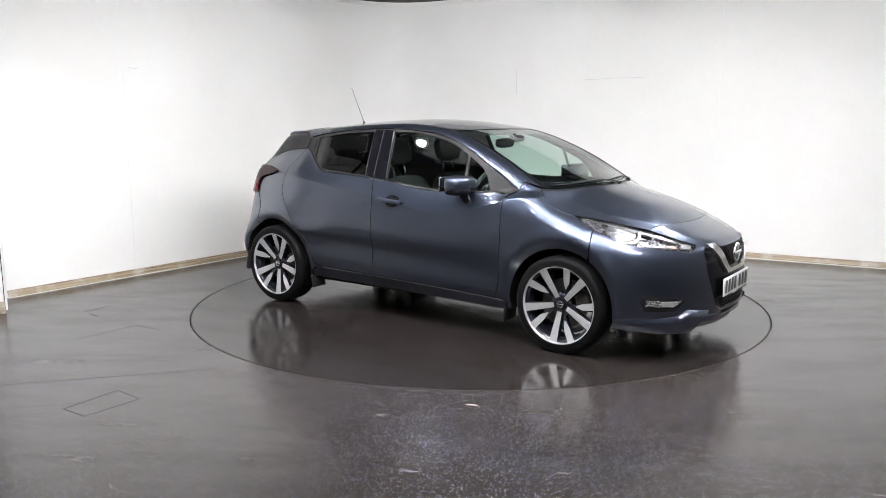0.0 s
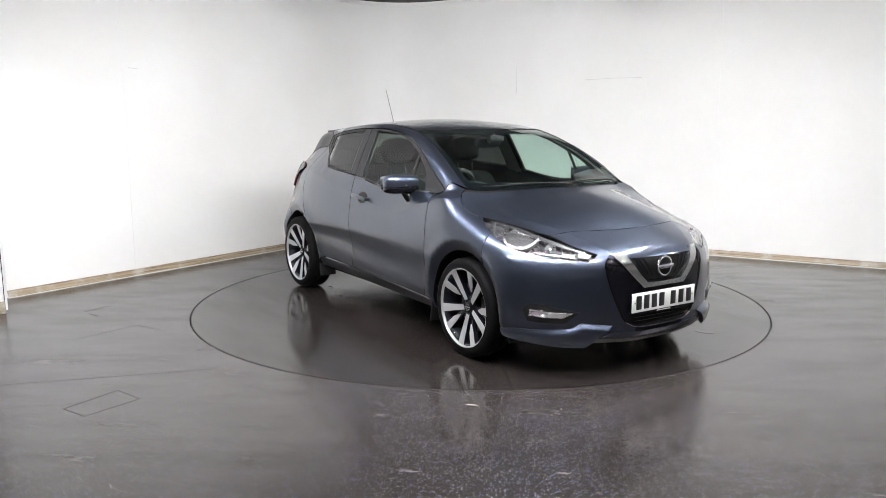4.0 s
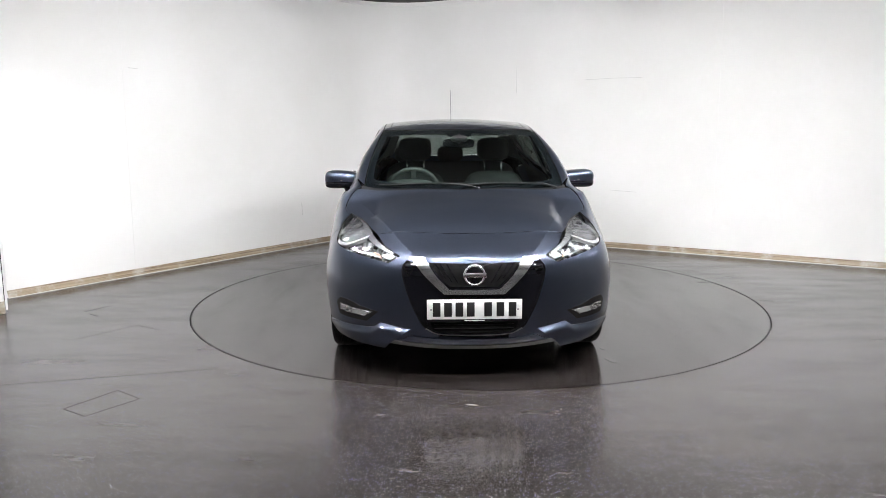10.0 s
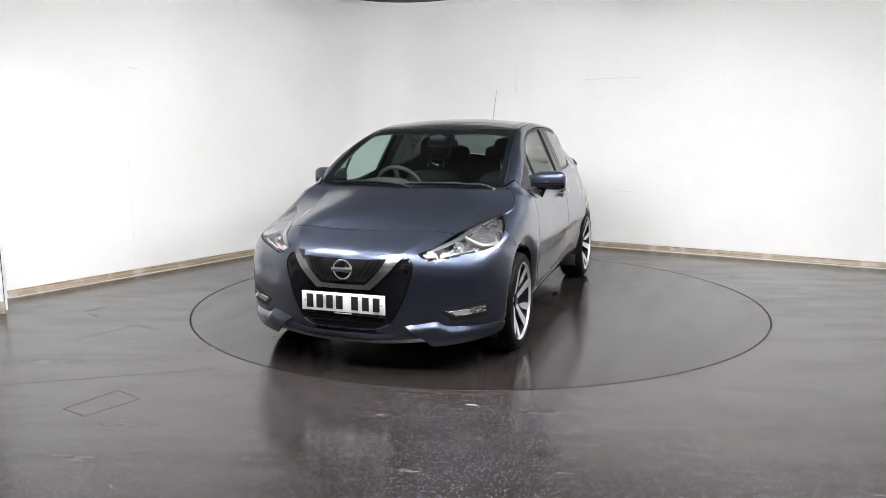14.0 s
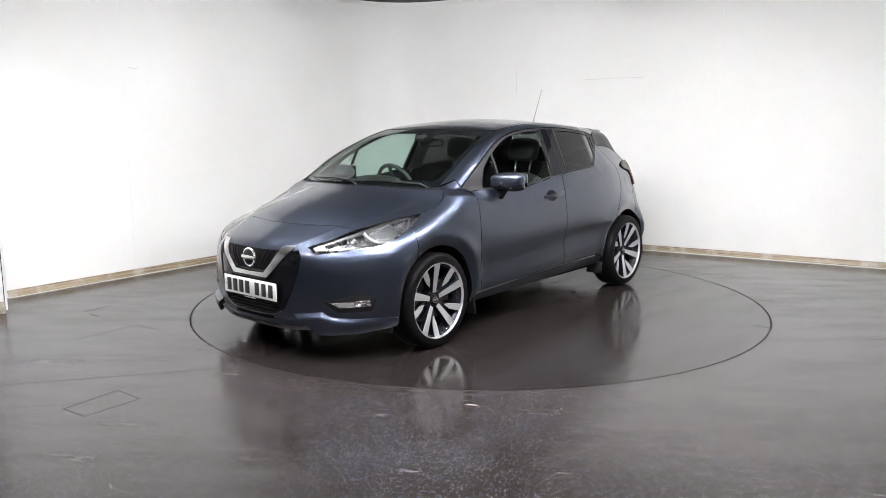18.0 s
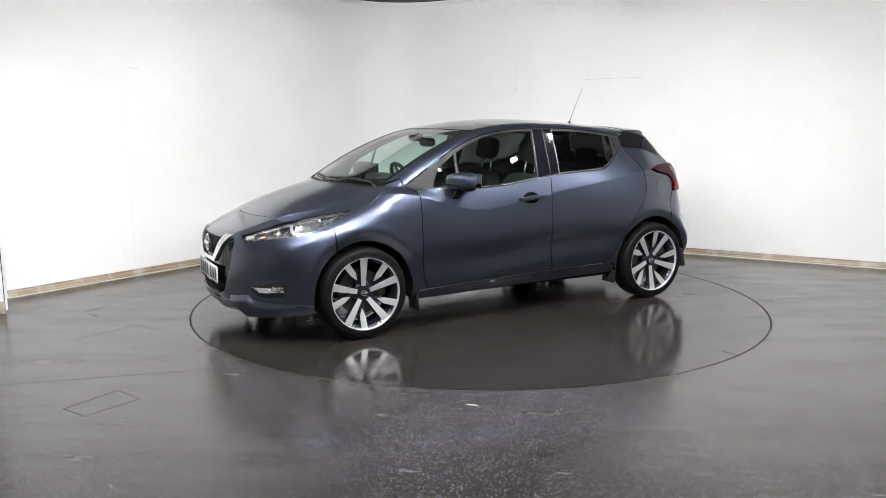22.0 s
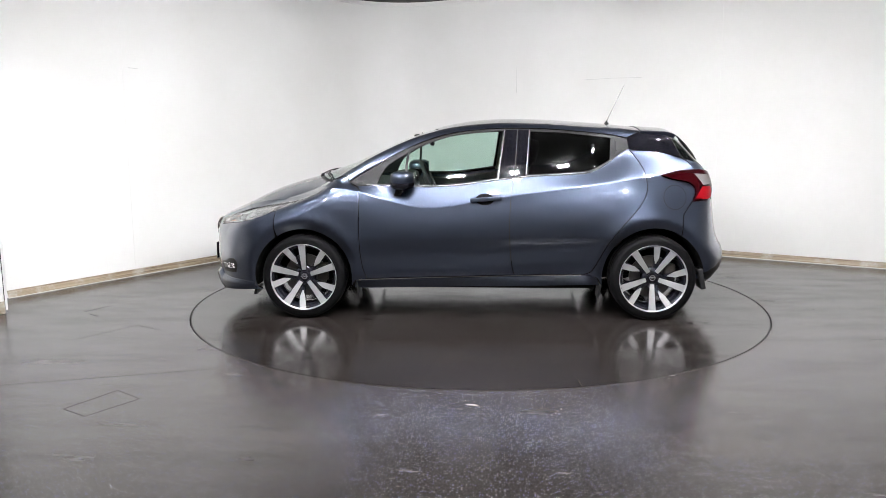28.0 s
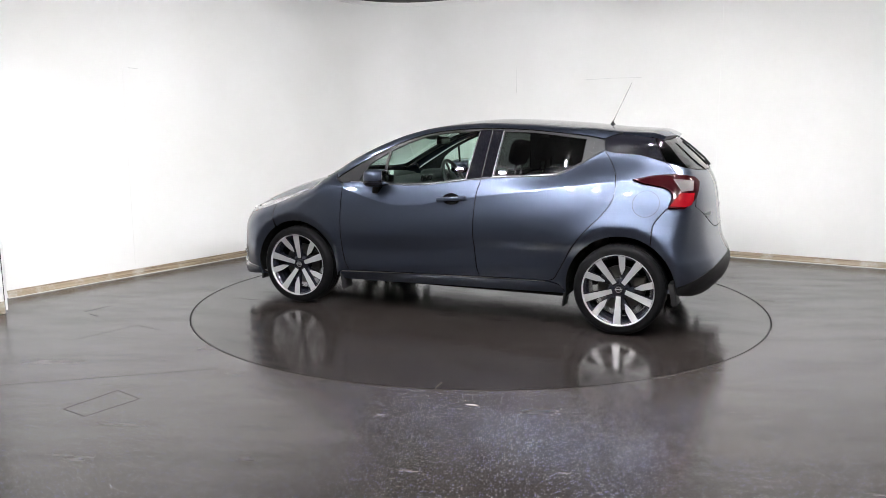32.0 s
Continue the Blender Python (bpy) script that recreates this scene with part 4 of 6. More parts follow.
def spoke_bm(mid, r0, r1, w0, w1, y0, y1, depth, shift=0.0, mid_r=None, mid_w=None):
    """A tapered spoke along an angle; y0 and y1 are its face heights at both ends."""
    bm = bmesh.new()
    stations = [(r0, w0)] + ([(mid_r, mid_w)] if mid_r else []) + [(r1, w1)]
    rows = []
    for r, w in stations:
        f = (r - r0) / (r1 - r0)
        y = y0 + (y1 - y0) * f
        da = math.degrees(w / 2 / r)
        off = shift * (1 - f)
        row = []
        for s in (-1, 1):
            x, z = polar(r, mid + s * da + off)
            row += [bm.verts.new((x, y, z)), bm.verts.new((x * 1.0, y - depth, z))]
        rows.append(row)
    for a, b in zip(rows, rows[1:]):
        bm.faces.new((a[0], a[2], b[2], b[0]))
        bm.faces.new((a[0], b[0], b[1], a[1]))
        bm.faces.new((a[2], a[3], b[3], b[2]))
        bm.faces.new((a[1], b[1], b[3], a[3]))
    bm.faces.new((rows[0][0], rows[0][1], rows[0][3], rows[0][2]))
    bm.faces.new((rows[-1][0], rows[-1][2], rows[-1][3], rows[-1][1]))
    bmesh.ops.recalc_face_normals(bm, faces=bm.faces)
    return bm


def tread_bm():
    """Tyre with shoulder blocks, grooves and a raised bead ring."""
    prof = [(0.218, -0.100), (0.226, -0.108), (0.25, -0.112), (0.280, -0.108), (0.297, -0.098), (0.3045, -0.082), (0.3065, -0.058), (0.3005, -0.054), (0.3005, -0.048), (0.307, -0.044), (0.3078, -0.016),
            (0.301, -0.012), (0.301, -0.005), (0.3078, -0.001), (0.307, 0.030), (0.3005, 0.034), (0.3005, 0.040), (0.3062, 0.044), (0.3045, 0.066), (0.297, 0.082), (0.288, 0.0905), (0.286, 0.0925), (0.275, 0.0955),
            (0.262, 0.0965), (0.250, 0.0965), (0.2465, 0.0980), (0.2440, 0.0950), (0.2432, 0.088), (0.2430, 0.080)]
    return lathe_bm(prof, "y", 80)


def build_wheel(at, side, turn):
    """A 17-inch alloy with five bright spokes and five half spokes."""
    w = new("wheel")
    w.parent = CAR
    w["label"] = "two-tone alloy wheel with a low-profile tyre"
    w.matrix_basis = pose(*at) @ (pose(0, 0, 0) if side > 0 else pose(0, 0, 0, 0, 0, 180))
    sharp(part("tyre", tread_bm(), RUBBER, w, "black low-profile tyre"), 40)
    bm = lathe_bm([(0.222, -0.09), (0.205, -0.085), (0.198, -0.02), (0.207, 0.04), (0.218, 0.062), (0.222, 0.076), (0.231, 0.0815)], "y", 64)
    part("barrel", bm, WHEEL_DARK, w)
    bm = lathe_bm([(0.2345, 0.0800), (0.2368, 0.0920), (0.2380, 0.0940), (0.2415, 0.0960), (0.2428, 0.0950), (0.2428, 0.082)], "y", 80)
    part("rim_lip", bm, MACHINED, w, "bright machined rim edge")
    part("brake_disc", sharp_lathe([(0.06, -0.005), (0.155, -0.005), (0.155, -0.025), (0.06, -0.025)]), STEEL, w)
    part("caliper", box_bm((0.08, 0.05, 0.13), (-0.13, 0.0, 0.03), 0.012), RUST, w)
    part("hub", sharp_lathe([(0.0, 0.044), (0.06, 0.044), (0.072, 0.036), (0.078, 0.010), (0.078, -0.03)]), WHEEL_DARK, w)
    cap = part("hub_cap", sharp_lathe([(0.0, 0.0560), (0.022, 0.0555), (0.029, 0.053), (0.030, 0.042)]), GLOSS_BLACK, w)
    part("cap_ring", sharp_lathe([(0.0150, 0.0560), (0.0150, 0.0585), (0.0215, 0.0585), (0.0215, 0.0550)]), REFLECTOR, cap)
    part("cap_bar", box_bm((0.050, 0.004, 0.009), (0, 0.0575, 0), 0.001), REFLECTOR, cap)
    for k in range(4):
        x, z = polar(0.050, turn + 45 + 90 * k)
        part("bolt", lathe_bm([(0.0, 0.050), (0.008, 0.050), (0.0095, 0.046), (0.0095, 0.03)], "y", 6, at=(x, 0, z)), GLOSS_BLACK, w, smooth=False)
    for k in range(5):
        a = turn + 72 * k
        body = part("spoke", spoke_bm(a, 0.042, 0.231, 0.038, 0.060, 0.048, 0.0820, 0.034), WHEEL_DARK, w, smooth=False)
        part("spoke_face", spoke_bm(a, 0.050, 0.2345, 0.030, 0.052, 0.0515, 0.0855, 0.004), MACHINED, body, "bright machined spoke face", smooth=False)
        a += 29
        body = part("half_spoke", spoke_bm(a, 0.055, 0.230, 0.022, 0.050, 0.034, 0.0800, 0.03, -12), WHEEL_DARK, w, smooth=False)
        part("spoke_face", spoke_bm(a + 2.0, 0.105, 0.2345, 0.005, 0.046, 0.0545, 0.0855, 0.004, -5, 0.155, 0.039), MACHINED, body, "bright machined spoke face", smooth=False)
    return w


def sharp_lathe(profile, steps=48):
    bm = lathe_bm(profile, "y", steps)
    for e in bm.edges:
        if len(e.link_faces) == 2 and e.calc_face_angle(0) > radians(35):
            e.smooth = False
    return bm


for sx, sy, turn in ((1, 1, 92), (1, -1, 46), (-1, 1, 54), (-1, -1, 60)):
    build_wheel((sx * WHEEL_X, sy * 0.748, WHEEL_R), sy, turn)


# ---- trim of the nose ----
def nose_strip(line, width, gap=0.012):
    """An outline round a line of (angle, height) on the nose."""
    q = spline(line, gap)
    d = np.gradient(q * [0.85, 1.0], axis=0)
    n = np.stack([-d[:, 1], d[:, 0]], 1) / np.maximum(np.linalg.norm(d, axis=1), 1e-9)[:, None]
    n = n * width / 2 / [0.85, 1.0]
    return from_nose(np.vstack([q + n, (q - n)[::-1]]))


def on_nose(a, z, lift=0.0):
    p = from_nose(np.array([[a, z]]))
    return Vector(p[0] + normals_at(p)[0] * lift)


def bowl(name, parent, at, r, depth, mat, m, core=None):
    """A round reflector that looks forward and a little outward."""
    y = -1 if m else 1
    ob = part(name, lathe_bm([(0.001, -depth), (r * 0.4, -depth * 0.92), (r * 0.75, -depth * 0.6), (r * 0.95, -depth * 0.15), (r, 0), (r * 1.08, 0.001), (r * 1.1, -0.006)], "x", 28), mat, parent)
    ob.matrix_basis = pose(at.x, at.y * y, at.z, 0, 0, 22 * y)
    if core:
        bulb = part("bulb", lathe_bm([(0.0, 0.0), (r * 0.22, -0.002), (r * 0.3, -0.012), (r * 0.3, -depth)], "x", 16), core, ob)
    return ob


HEADS = [o for o in CAR.children if o.name.split(".")[0] == "headlight"]


def fill_headlight(head, m):
    brow = nose_strip([(0.50, 0.706), (0.60, 0.729), (0.77, 0.768), (0.95, 0.808), (1.08, 0.832), (1.24, 0.858)], 0.020)
    skin("brow_strip", head, REFLECTOR, "nose", brow, step=0.02, lift=-0.010, thick=0.012, mirror=m, label="bright upper strip")
    edge = nose_strip([(1.20, 0.845), (1.13, 0.800), (1.08, 0.760)], 0.014)
    skin("side_strip", head, REFLECTOR, "nose", edge, step=0.02, lift=-0.012, thick=0.012, mirror=m)
    drl = nose_strip([(1.00, 0.738), (0.93, 0.728), (0.875, 0.731), (0.835, 0.748), (0.80, 0.772)], 0.019)
    skin("daytime_light", head, WHITE_LENS, "nose", drl, step=0.015, lift=-0.008, thick=0.02, mirror=m, label="white boomerang daytime light")
    field = trace([("nose", [(1.055, 0.785), (1.01, 0.752), (0.93, 0.741), (0.875, 0.744)]), ("nose", [(0.875, 0.744), (0.835, 0.764), (0.81, 0.780)]), ("nose", [(0.81, 0.780), (0.90, 0.801), (1.02, 0.822)]), ("nose", [(1.02, 0.822), (1.055, 0.785)])], 0.012)
    skin("main_reflector", head, CRYSTAL, "nose", field, step=0.012, lift=-0.017, thick=0.012, mirror=m, label="faceted bright main reflector")
    for k in range(6):
        a = 0.895 + 0.02 * k
        rib = nose_strip([(a, 0.752 + 0.004 * abs(k - 2.5)), (a + 0.012, 0.806 - 0.004 * abs(k - 2.5))], 0.0035)
        skin("reflector_rib", head, CHROME, "nose", rib, step=0.02, gap=0, lift=-0.021, thick=0.012, mirror=m)
    bowl("projector", head, on_nose(0.72, 0.729, -0.020), 0.031, 0.020, REFLECTOR, m, CLEAR_BULB)
    inner = nose_strip([(0.835, 0.716), (0.76, 0.704), (0.66, 0.692), (0.58, 0.682)], 0.012)
    skin("lower_strip", head, CHROME, "nose", inner, step=0.02, lift=-0.014, thick=0.012, mirror=m, label="bright lower strip")
    shade = nose_strip([(0.66, 0.733), (0.78, 0.762), (0.95, 0.806), (1.06, 0.824)], 0.014)
    skin("dark_shade", head, GLOSS_BLACK, "nose", shade, step=0.02, lift=-0.016, thick=0.012, mirror=m, label="black strip under the brow")
    amber = from_nose(np.array([(0.655, 0.712), (0.60, 0.705), (0.575, 0.682), (0.625, 0.690)]))
    skin("indicator", head, AMBER, "nose", amber, step=0.02, lift=-0.018, thick=0.01, mirror=m, label="amber indicator")
    tip = from_nose(np.array([(0.545, 0.708), (0.475, 0.695), (0.50, 0.672), (0.565, 0.683)]))
    skin("tip_light", head, WHITE_LENS, "nose", tip, step=0.02, lift=-0.008, thick=0.015, mirror=m, label="white lamp tip")


CRYSTAL = material("faceted_reflector", (0.85, 0.85, 0.86), 0.22, 1.0)
facets = node(CRYSTAL, "ShaderNodeTexVoronoi", Scale=70.0)
join(CRYSTAL, coords(CRYSTAL), facets.inputs["Vector"])
relief = node(CRYSTAL, "ShaderNodeBump", Strength=0.9, Distance=0.006)
join(CRYSTAL, facets.outputs["Distance"], relief.inputs["Height"])
join(CRYSTAL, relief.outputs[0], bsdf(CRYSTAL).inputs["Normal"])
CLEAR_BULB = material("bulb_glass", (0.9, 0.9, 0.9), 0.05, 0, 0.5)
for k, head in enumerate(HEADS):
    fill_headlight(head, k == 1)


def ledge(p):
    """How far the splitter stands out: a shelf along its upper edge, then nearly upright."""
    top = np.interp(np.abs(p[:, 1]), [0.35, 0.52, 0.57, 0.67, 0.815, 0.835], [0.294, 0.318, 0.288, 0.282, 0.280, 0.268])
    out = np.interp(np.abs(p[:, 1]), [0.60, 0.80], [1.0, 0.4])
    return 0.003 + 0.028 * out * np.clip((top - p[:, 2]) / 0.026, 0, 1) + 0.008 * out * np.clip((top - 0.02 - p[:, 2]) / 0.08, 0, 1)


def build_nose():
    for m in (False, True):
        # the body-coloured recess's shade is laid on as a flat black patch
        pocket = trace([("xyz", [(1.965, 0.530, 0.378), (1.90, 0.635, 0.400), (1.845, 0.70, 0.425), (1.80, 0.765, 0.432)]), ("xyz", [(1.80, 0.765, 0.432), (1.775, 0.795, 0.395), (1.79, 0.775, 0.325)]),
                        ("xyz", [(1.79, 0.775, 0.325), (1.86, 0.68, 0.315), (1.915, 0.60, 0.312)]), ("xyz", [(1.915, 0.60, 0.312), (1.965, 0.530, 0.378)])], 0.015)
        hole = skin("fog_recess_shade", CAR, BLACK, "nose", pocket, step=0.025, lift=0.0025, thick=0.005, mirror=m, label="flat black patch for the shade in the fog light recess")
        lens = trace([("xyz", [(1.945, 0.555, 0.376), (1.87, 0.67, 0.384), (1.80, 0.765, 0.398)]), ("xyz", [(1.80, 0.765, 0.398), (1.795, 0.77, 0.358)]), ("xyz", [(1.795, 0.77, 0.358), (1.86, 0.685, 0.346), (1.91, 0.61, 0.340)]),
                      ("xyz", [(1.91, 0.61, 0.340), (1.945, 0.555, 0.376)])], 0.012)
        fog = skin("fog_light", CAR, CRYSTAL, "nose", lens, step=0.02, lift=0.005, thick=0.006, mirror=m, label="clear fog light")
        half = trace([("xyz", [(1.930, 0.575, 0.372), (1.865, 0.675, 0.380), (1.86, 0.685, 0.350), (1.91, 0.615, 0.346)])], 0.012)
        skin("fog_diffuser", fog, WHITE_LENS, "nose", half, step=0.02, lift=0.008, thick=0.003, mirror=m)
        lamp = part("fog_bulb", lathe_bm([(0.001, -0.004), (0.014, 0.0), (0.019, 0.008), (0.021, 0.004)], "x", 20), CHROME, fog)
        q = on_nose(0.765, 0.372, 0.006)
        lamp.matrix_basis = pose(q.x, -q.y if m else q.y, q.z, 0, 0, -35 if m else 35)
        blade = trace([("xyz", [(2.035, 0.350, 0.294), (1.955, 0.520, 0.318)]), ("xyz", [(1.955, 0.520, 0.318), (1.925, 0.570, 0.288), (1.86, 0.67, 0.282), (1.73, 0.815, 0.280), (1.625, 0.832, 0.270)]), ("xyz", [(1.625, 0.832, 0.270), (1.618, 0.80, 0.222)]),
                       ("xyz", [(1.618, 0.80, 0.222), (1.70, 0.79, 0.212), (1.80, 0.72, 0.204), (1.875, 0.60, 0.196), (1.934, 0.481, 0.190)]), ("xyz", [(1.934, 0.481, 0.190), (2.035, 0.350, 0.294)])], 0.015)
        skin("splitter", CAR, PAINT, "nose", blade, step=0.012, lift=ledge, thick=0.03, mirror=m, label="body-coloured splitter blade")
    lip = trace([("nose", [(-0.36, 0.262), (-0.2, 0.250), (0.0, 0.247), (0.2, 0.250), (0.36, 0.262)]), ("nose", [(0.36, 0.262), (0.44, 0.222)]), ("nose", [(0.44, 0.222), (0.2, 0.212), (0.0, 0.210), (-0.2, 0.212), (-0.44, 0.222)]), ("nose", [(-0.44, 0.222), (-0.36, 0.262)])])
    skin("lower_lip", CAR, PAINT, "nose", lip, step=0.03, lift=0.010, thick=0.03)
    skid = trace([("nose", [(-0.50, 0.224), (-0.2, 0.208), (0.0, 0.205), (0.2, 0.208), (0.50, 0.224)]), ("nose", [(0.50, 0.224), (0.52, 0.196)]), ("nose", [(0.52, 0.196), (0.2, 0.180), (0.0, 0.178), (-0.2, 0.180), (-0.52, 0.196)]), ("nose", [(-0.52, 0.196), (-0.50, 0.224)])])
    skin("skid_strip", CAR, SATIN, "nose", skid, step=0.03, lift=0.006, thick=0.04, label="silver lower strip")
    # lower intake and the upper mesh
    low = trace([("front", [(-0.25, 0.362), (0.25, 0.362)]), ("front", [(0.25, 0.362), (0.235, 0.31), (0.20, 0.288)]), ("front", [(0.20, 0.288), (0.0, 0.278), (-0.20, 0.288)]), ("front", [(-0.20, 0.288), (-0.235, 0.31), (-0.25, 0.362)])])
    skin("lower_intake", CAR, UNDER, "front", low, step=0.03, lift=-0.002, thick=0.004, label="dark lower air intake")
    for z in (0.306, 0.328, 0.350):
        bar = trace([("front", [(-0.22, z + 0.003), (0.22, z + 0.003)]), ("front", [(0.22, z + 0.003), (0.22, z - 0.003)]), ("front", [(0.22, z - 0.003), (-0.22, z - 0.003)]), ("front", [(-0.22, z - 0.003), (-0.22, z + 0.003)])])
        skin("intake_bar", CAR, BLACK, "front", bar, step=0.05, lift=0.004, thick=0.006)
    rim = trace([("front", [(-0.27, 0.300), (-0.20, 0.270), (0.0, 0.262), (0.20, 0.270), (0.27, 0.300)]), ("front", [(0.27, 0.300), (0.262, 0.306)]), ("front", [(0.262, 0.306), (0.198, 0.277), (0.0, 0.269), (-0.198, 0.277), (-0.262, 0.306)]), ("front", [(-0.262, 0.306), (-0.27, 0.300)])])
    skin("intake_rim", CAR, SATIN, "front", rim, step=0.03, lift=0.008, thick=0.01)
    mesh = trace([("front", [(-0.262, 0.684), (0.262, 0.684)]), ("front", [(0.262, 0.684), (0.20, 0.60), (0.132, 0.534)]), ("front", [(0.132, 0.534), (-0.132, 0.534)]), ("front", [(-0.132, 0.534), (-0.20, 0.60), (-0.262, 0.684)])])
    skin("grille_mesh", CAR, UNDER, "front", mesh, step=0.03, lift=-0.003, thick=0.004, label="black mesh grille")
    for s in (-1, 1):
        for y0, y1, z0, z1 in ((0.085, 0.145, 0.560, 0.662), (0.118, 0.180, 0.566, 0.662), (0.152, 0.212, 0.585, 0.668)):
            bar = trace([("front", [(s * y0, z0), (s * y1, z1)]), ("front", [(s * y1, z1), (s * (y1 + 0.012), z1)]), ("front", [(s * (y1 + 0.012), z1), (s * (y0 + 0.010), z0)]), ("front", [(s * (y0 + 0.010), z0), (s * y0, z0)])], 0.01)
            skin("grille_fin", CAR, GLOSS_BLACK, "front", bar, step=0.03, lift=0.006, thick=0.008)
        vent = trace([("front", [(s * 0.325, 0.640), (s * 0.385, 0.655)]), ("front", [(s * 0.385, 0.655), (s * 0.388, 0.625)]), ("front", [(s * 0.388, 0.625), (s * 0.36, 0.585)]), ("front", [(s * 0.36, 0.585), (s * 0.325, 0.640)])], 0.012)
        skin("corner_vent", CAR, UNDER, "front", vent, step=0.03, lift=-0.003, thick=0.004)
        for z in (0.612, 0.626, 0.640):
            bar = trace([("front", [(s * 0.345, z), (s * 0.384, z + 0.006)]), ("front", [(s * 0.384, z + 0.006), (s * 0.384, z + 0.002)]), ("front", [(s * 0.384, z + 0.002), (s * 0.347, z - 0.004)]), ("front", [(s * 0.347, z - 0.004), (s * 0.345, z)])], 0.01)
            skin("vent_bar", CAR, GLOSS_BLACK, "front", bar, step=0.03, gap=0, lift=0.003, thick=0.006)
    badge = part("badge", lathe_bm([(0.046, -0.004), (0.048, 0.004), (0.056, 0.006), (0.060, 0.003), (0.061, -0.004)], "x", 48), CHROME, CAR, "round chrome badge ring with a bar")
    badge.matrix_basis = pose(2.082, 0, 0.606)
    part("badge_plate", box_bm((0.008, 0.098, 0.098), (0.0, 0, 0), 0.003), GLOSS_BLACK, badge)
    part("badge_bar", box_bm((0.012, 0.128, 0.026), (0.006, 0, 0), 0.003), CHROME, badge)
    number_plate((2.085, 0, 0.4165), PLATE_WHITE, 1)


def number_plate(at, mat, way):
    """A plate with plain bars for its characters."""
    plate = part("number_plate", box_bm((0.008, 0.52, 0.111), (0, 0, 0), 0.003), mat, CAR, "number plate with plain black bars")
    part("plate_holder", box_bm((0.010, 0.526, 0.128), (-0.005 * way, 0, -0.006), 0.003), GLOSS_BLACK, plate)
    # seven bars in groups of four and three
    xs = [-0.207, -0.145, -0.083, -0.021, 0.074, 0.141, 0.207]
    for x in xs:
        part("character_bar", box_bm((0.003, 0.042, 0.079), (0.0045 * way, x * way, 0), 0.001), INK, plate)
    part("small_print_bar", box_bm((0.003, 0.11, 0.005), (0.002 * way, 0, -0.0625)), PLATE_WHITE, plate)
    for s in (-1, 1):
        part("plate_screw", lathe_bm([(0.0, 0.0065 * way), (0.005, 0.006 * way), (0.006, 0.004 * way)], "x", 10, at=(0, s * 0.238, 0)), SATIN, plate)
    plate.matrix_basis = pose(*at)
    return plate


build_nose()


# ---- mirrors, handles, caps, flaps ----
def blob_bm(size, at, power=2.6, rings=16, steps=24, squeeze=None):
    """A rounded block: an ellipsoid with fuller corners."""
    bm = bmesh.new()
    rows = []

    def f(v):
        return math.copysign(abs(v) ** (2 / power), v)
    for i in range(rings + 1):
        u = -math.pi / 2 + math.pi * i / rings
        row = []
        for j in range(steps):
            a = 2 * math.pi * j / steps
            p = Vector((f(math.cos(u)) * f(math.cos(a)), f(math.cos(u)) * f(math.sin(a)), f(math.sin(u))))
            p = Vector((p.x * size[0] / 2, p.y * size[1] / 2, p.z * size[2] / 2))
            if squeeze:
                p = squeeze(p)
            row.append(bm.verts.new(p + Vector(at)))
        rows.append(row)
    for a, b in zip(rows, rows[1:]):
        for j in range(steps):
            bm.faces.new((a[j], a[(j + 1) % steps], b[(j + 1) % steps], b[j]))
    bmesh.ops.remove_doubles(bm, verts=bm.verts, dist=1e-5)
    bmesh.ops.recalc_face_normals(bm, faces=bm.faces)
    return bm


def wing_mirror(s):
    def shape(p):
        return Vector((p.x * (1 - 0.25 * max(p.y * s, 0) / 0.1) + 0.10 * abs(p.y), p.y, p.z * (0.92 + 0.10 * p.y * s / 0.1)))
    m = part("wing_mirror", blob_bm((0.185, 0.245, 0.125), (0.528, s * 0.850, 1.023), 3.0, squeeze=shape), PAINT, CAR, "body-coloured wing mirror")
    part("mirror_base", blob_bm((0.184, 0.244, 0.080), (0.528, s * 0.850, 0.989), 3.0, squeeze=shape), GLOSS_BLACK, m, "gloss black lower shell")
    part("mirror_glass", box_bm((0.006, 0.185, 0.098), (0.440, s * 0.850, 1.022), 0.002), MIRROR, m, "mirror glass")
    bm = bmesh.new()
    foot, top = [(0.545, 0.765), (0.605, 0.765), (0.600, 0.808), (0.550, 0.812)], [(0.490, 0.772), (0.575, 0.772), (0.570, 0.845), (0.500, 0.848)]
    low = [bm.verts.new((x, s * y, 0.890)) for x, y in foot]
    high = [bm.verts.new((x, s * y, 0.980)) for x, y in top]
    bm.faces.new(low)
    bm.faces.new(high)
    for k in range(4):
        bm.faces.new((low[k], low[(k + 1) % 4], high[(k + 1) % 4], high[k]))
    bmesh.ops.recalc_face_normals(bm, faces=bm.faces)
    bmesh.ops.bevel(bm, geom=bm.edges[:], offset=0.008, segments=2, profile=0.5, affect="EDGES")
    part("mirror_arm", bm, GLOSS_BLACK, m, "gloss black mirror arm")
    part("indicator_strip", box_bm((0.010, 0.10, 0.007), (0.602, s * 0.888, 1.012), 0.002, (0, 0, 20 * s)), WHITE_LENS, m)


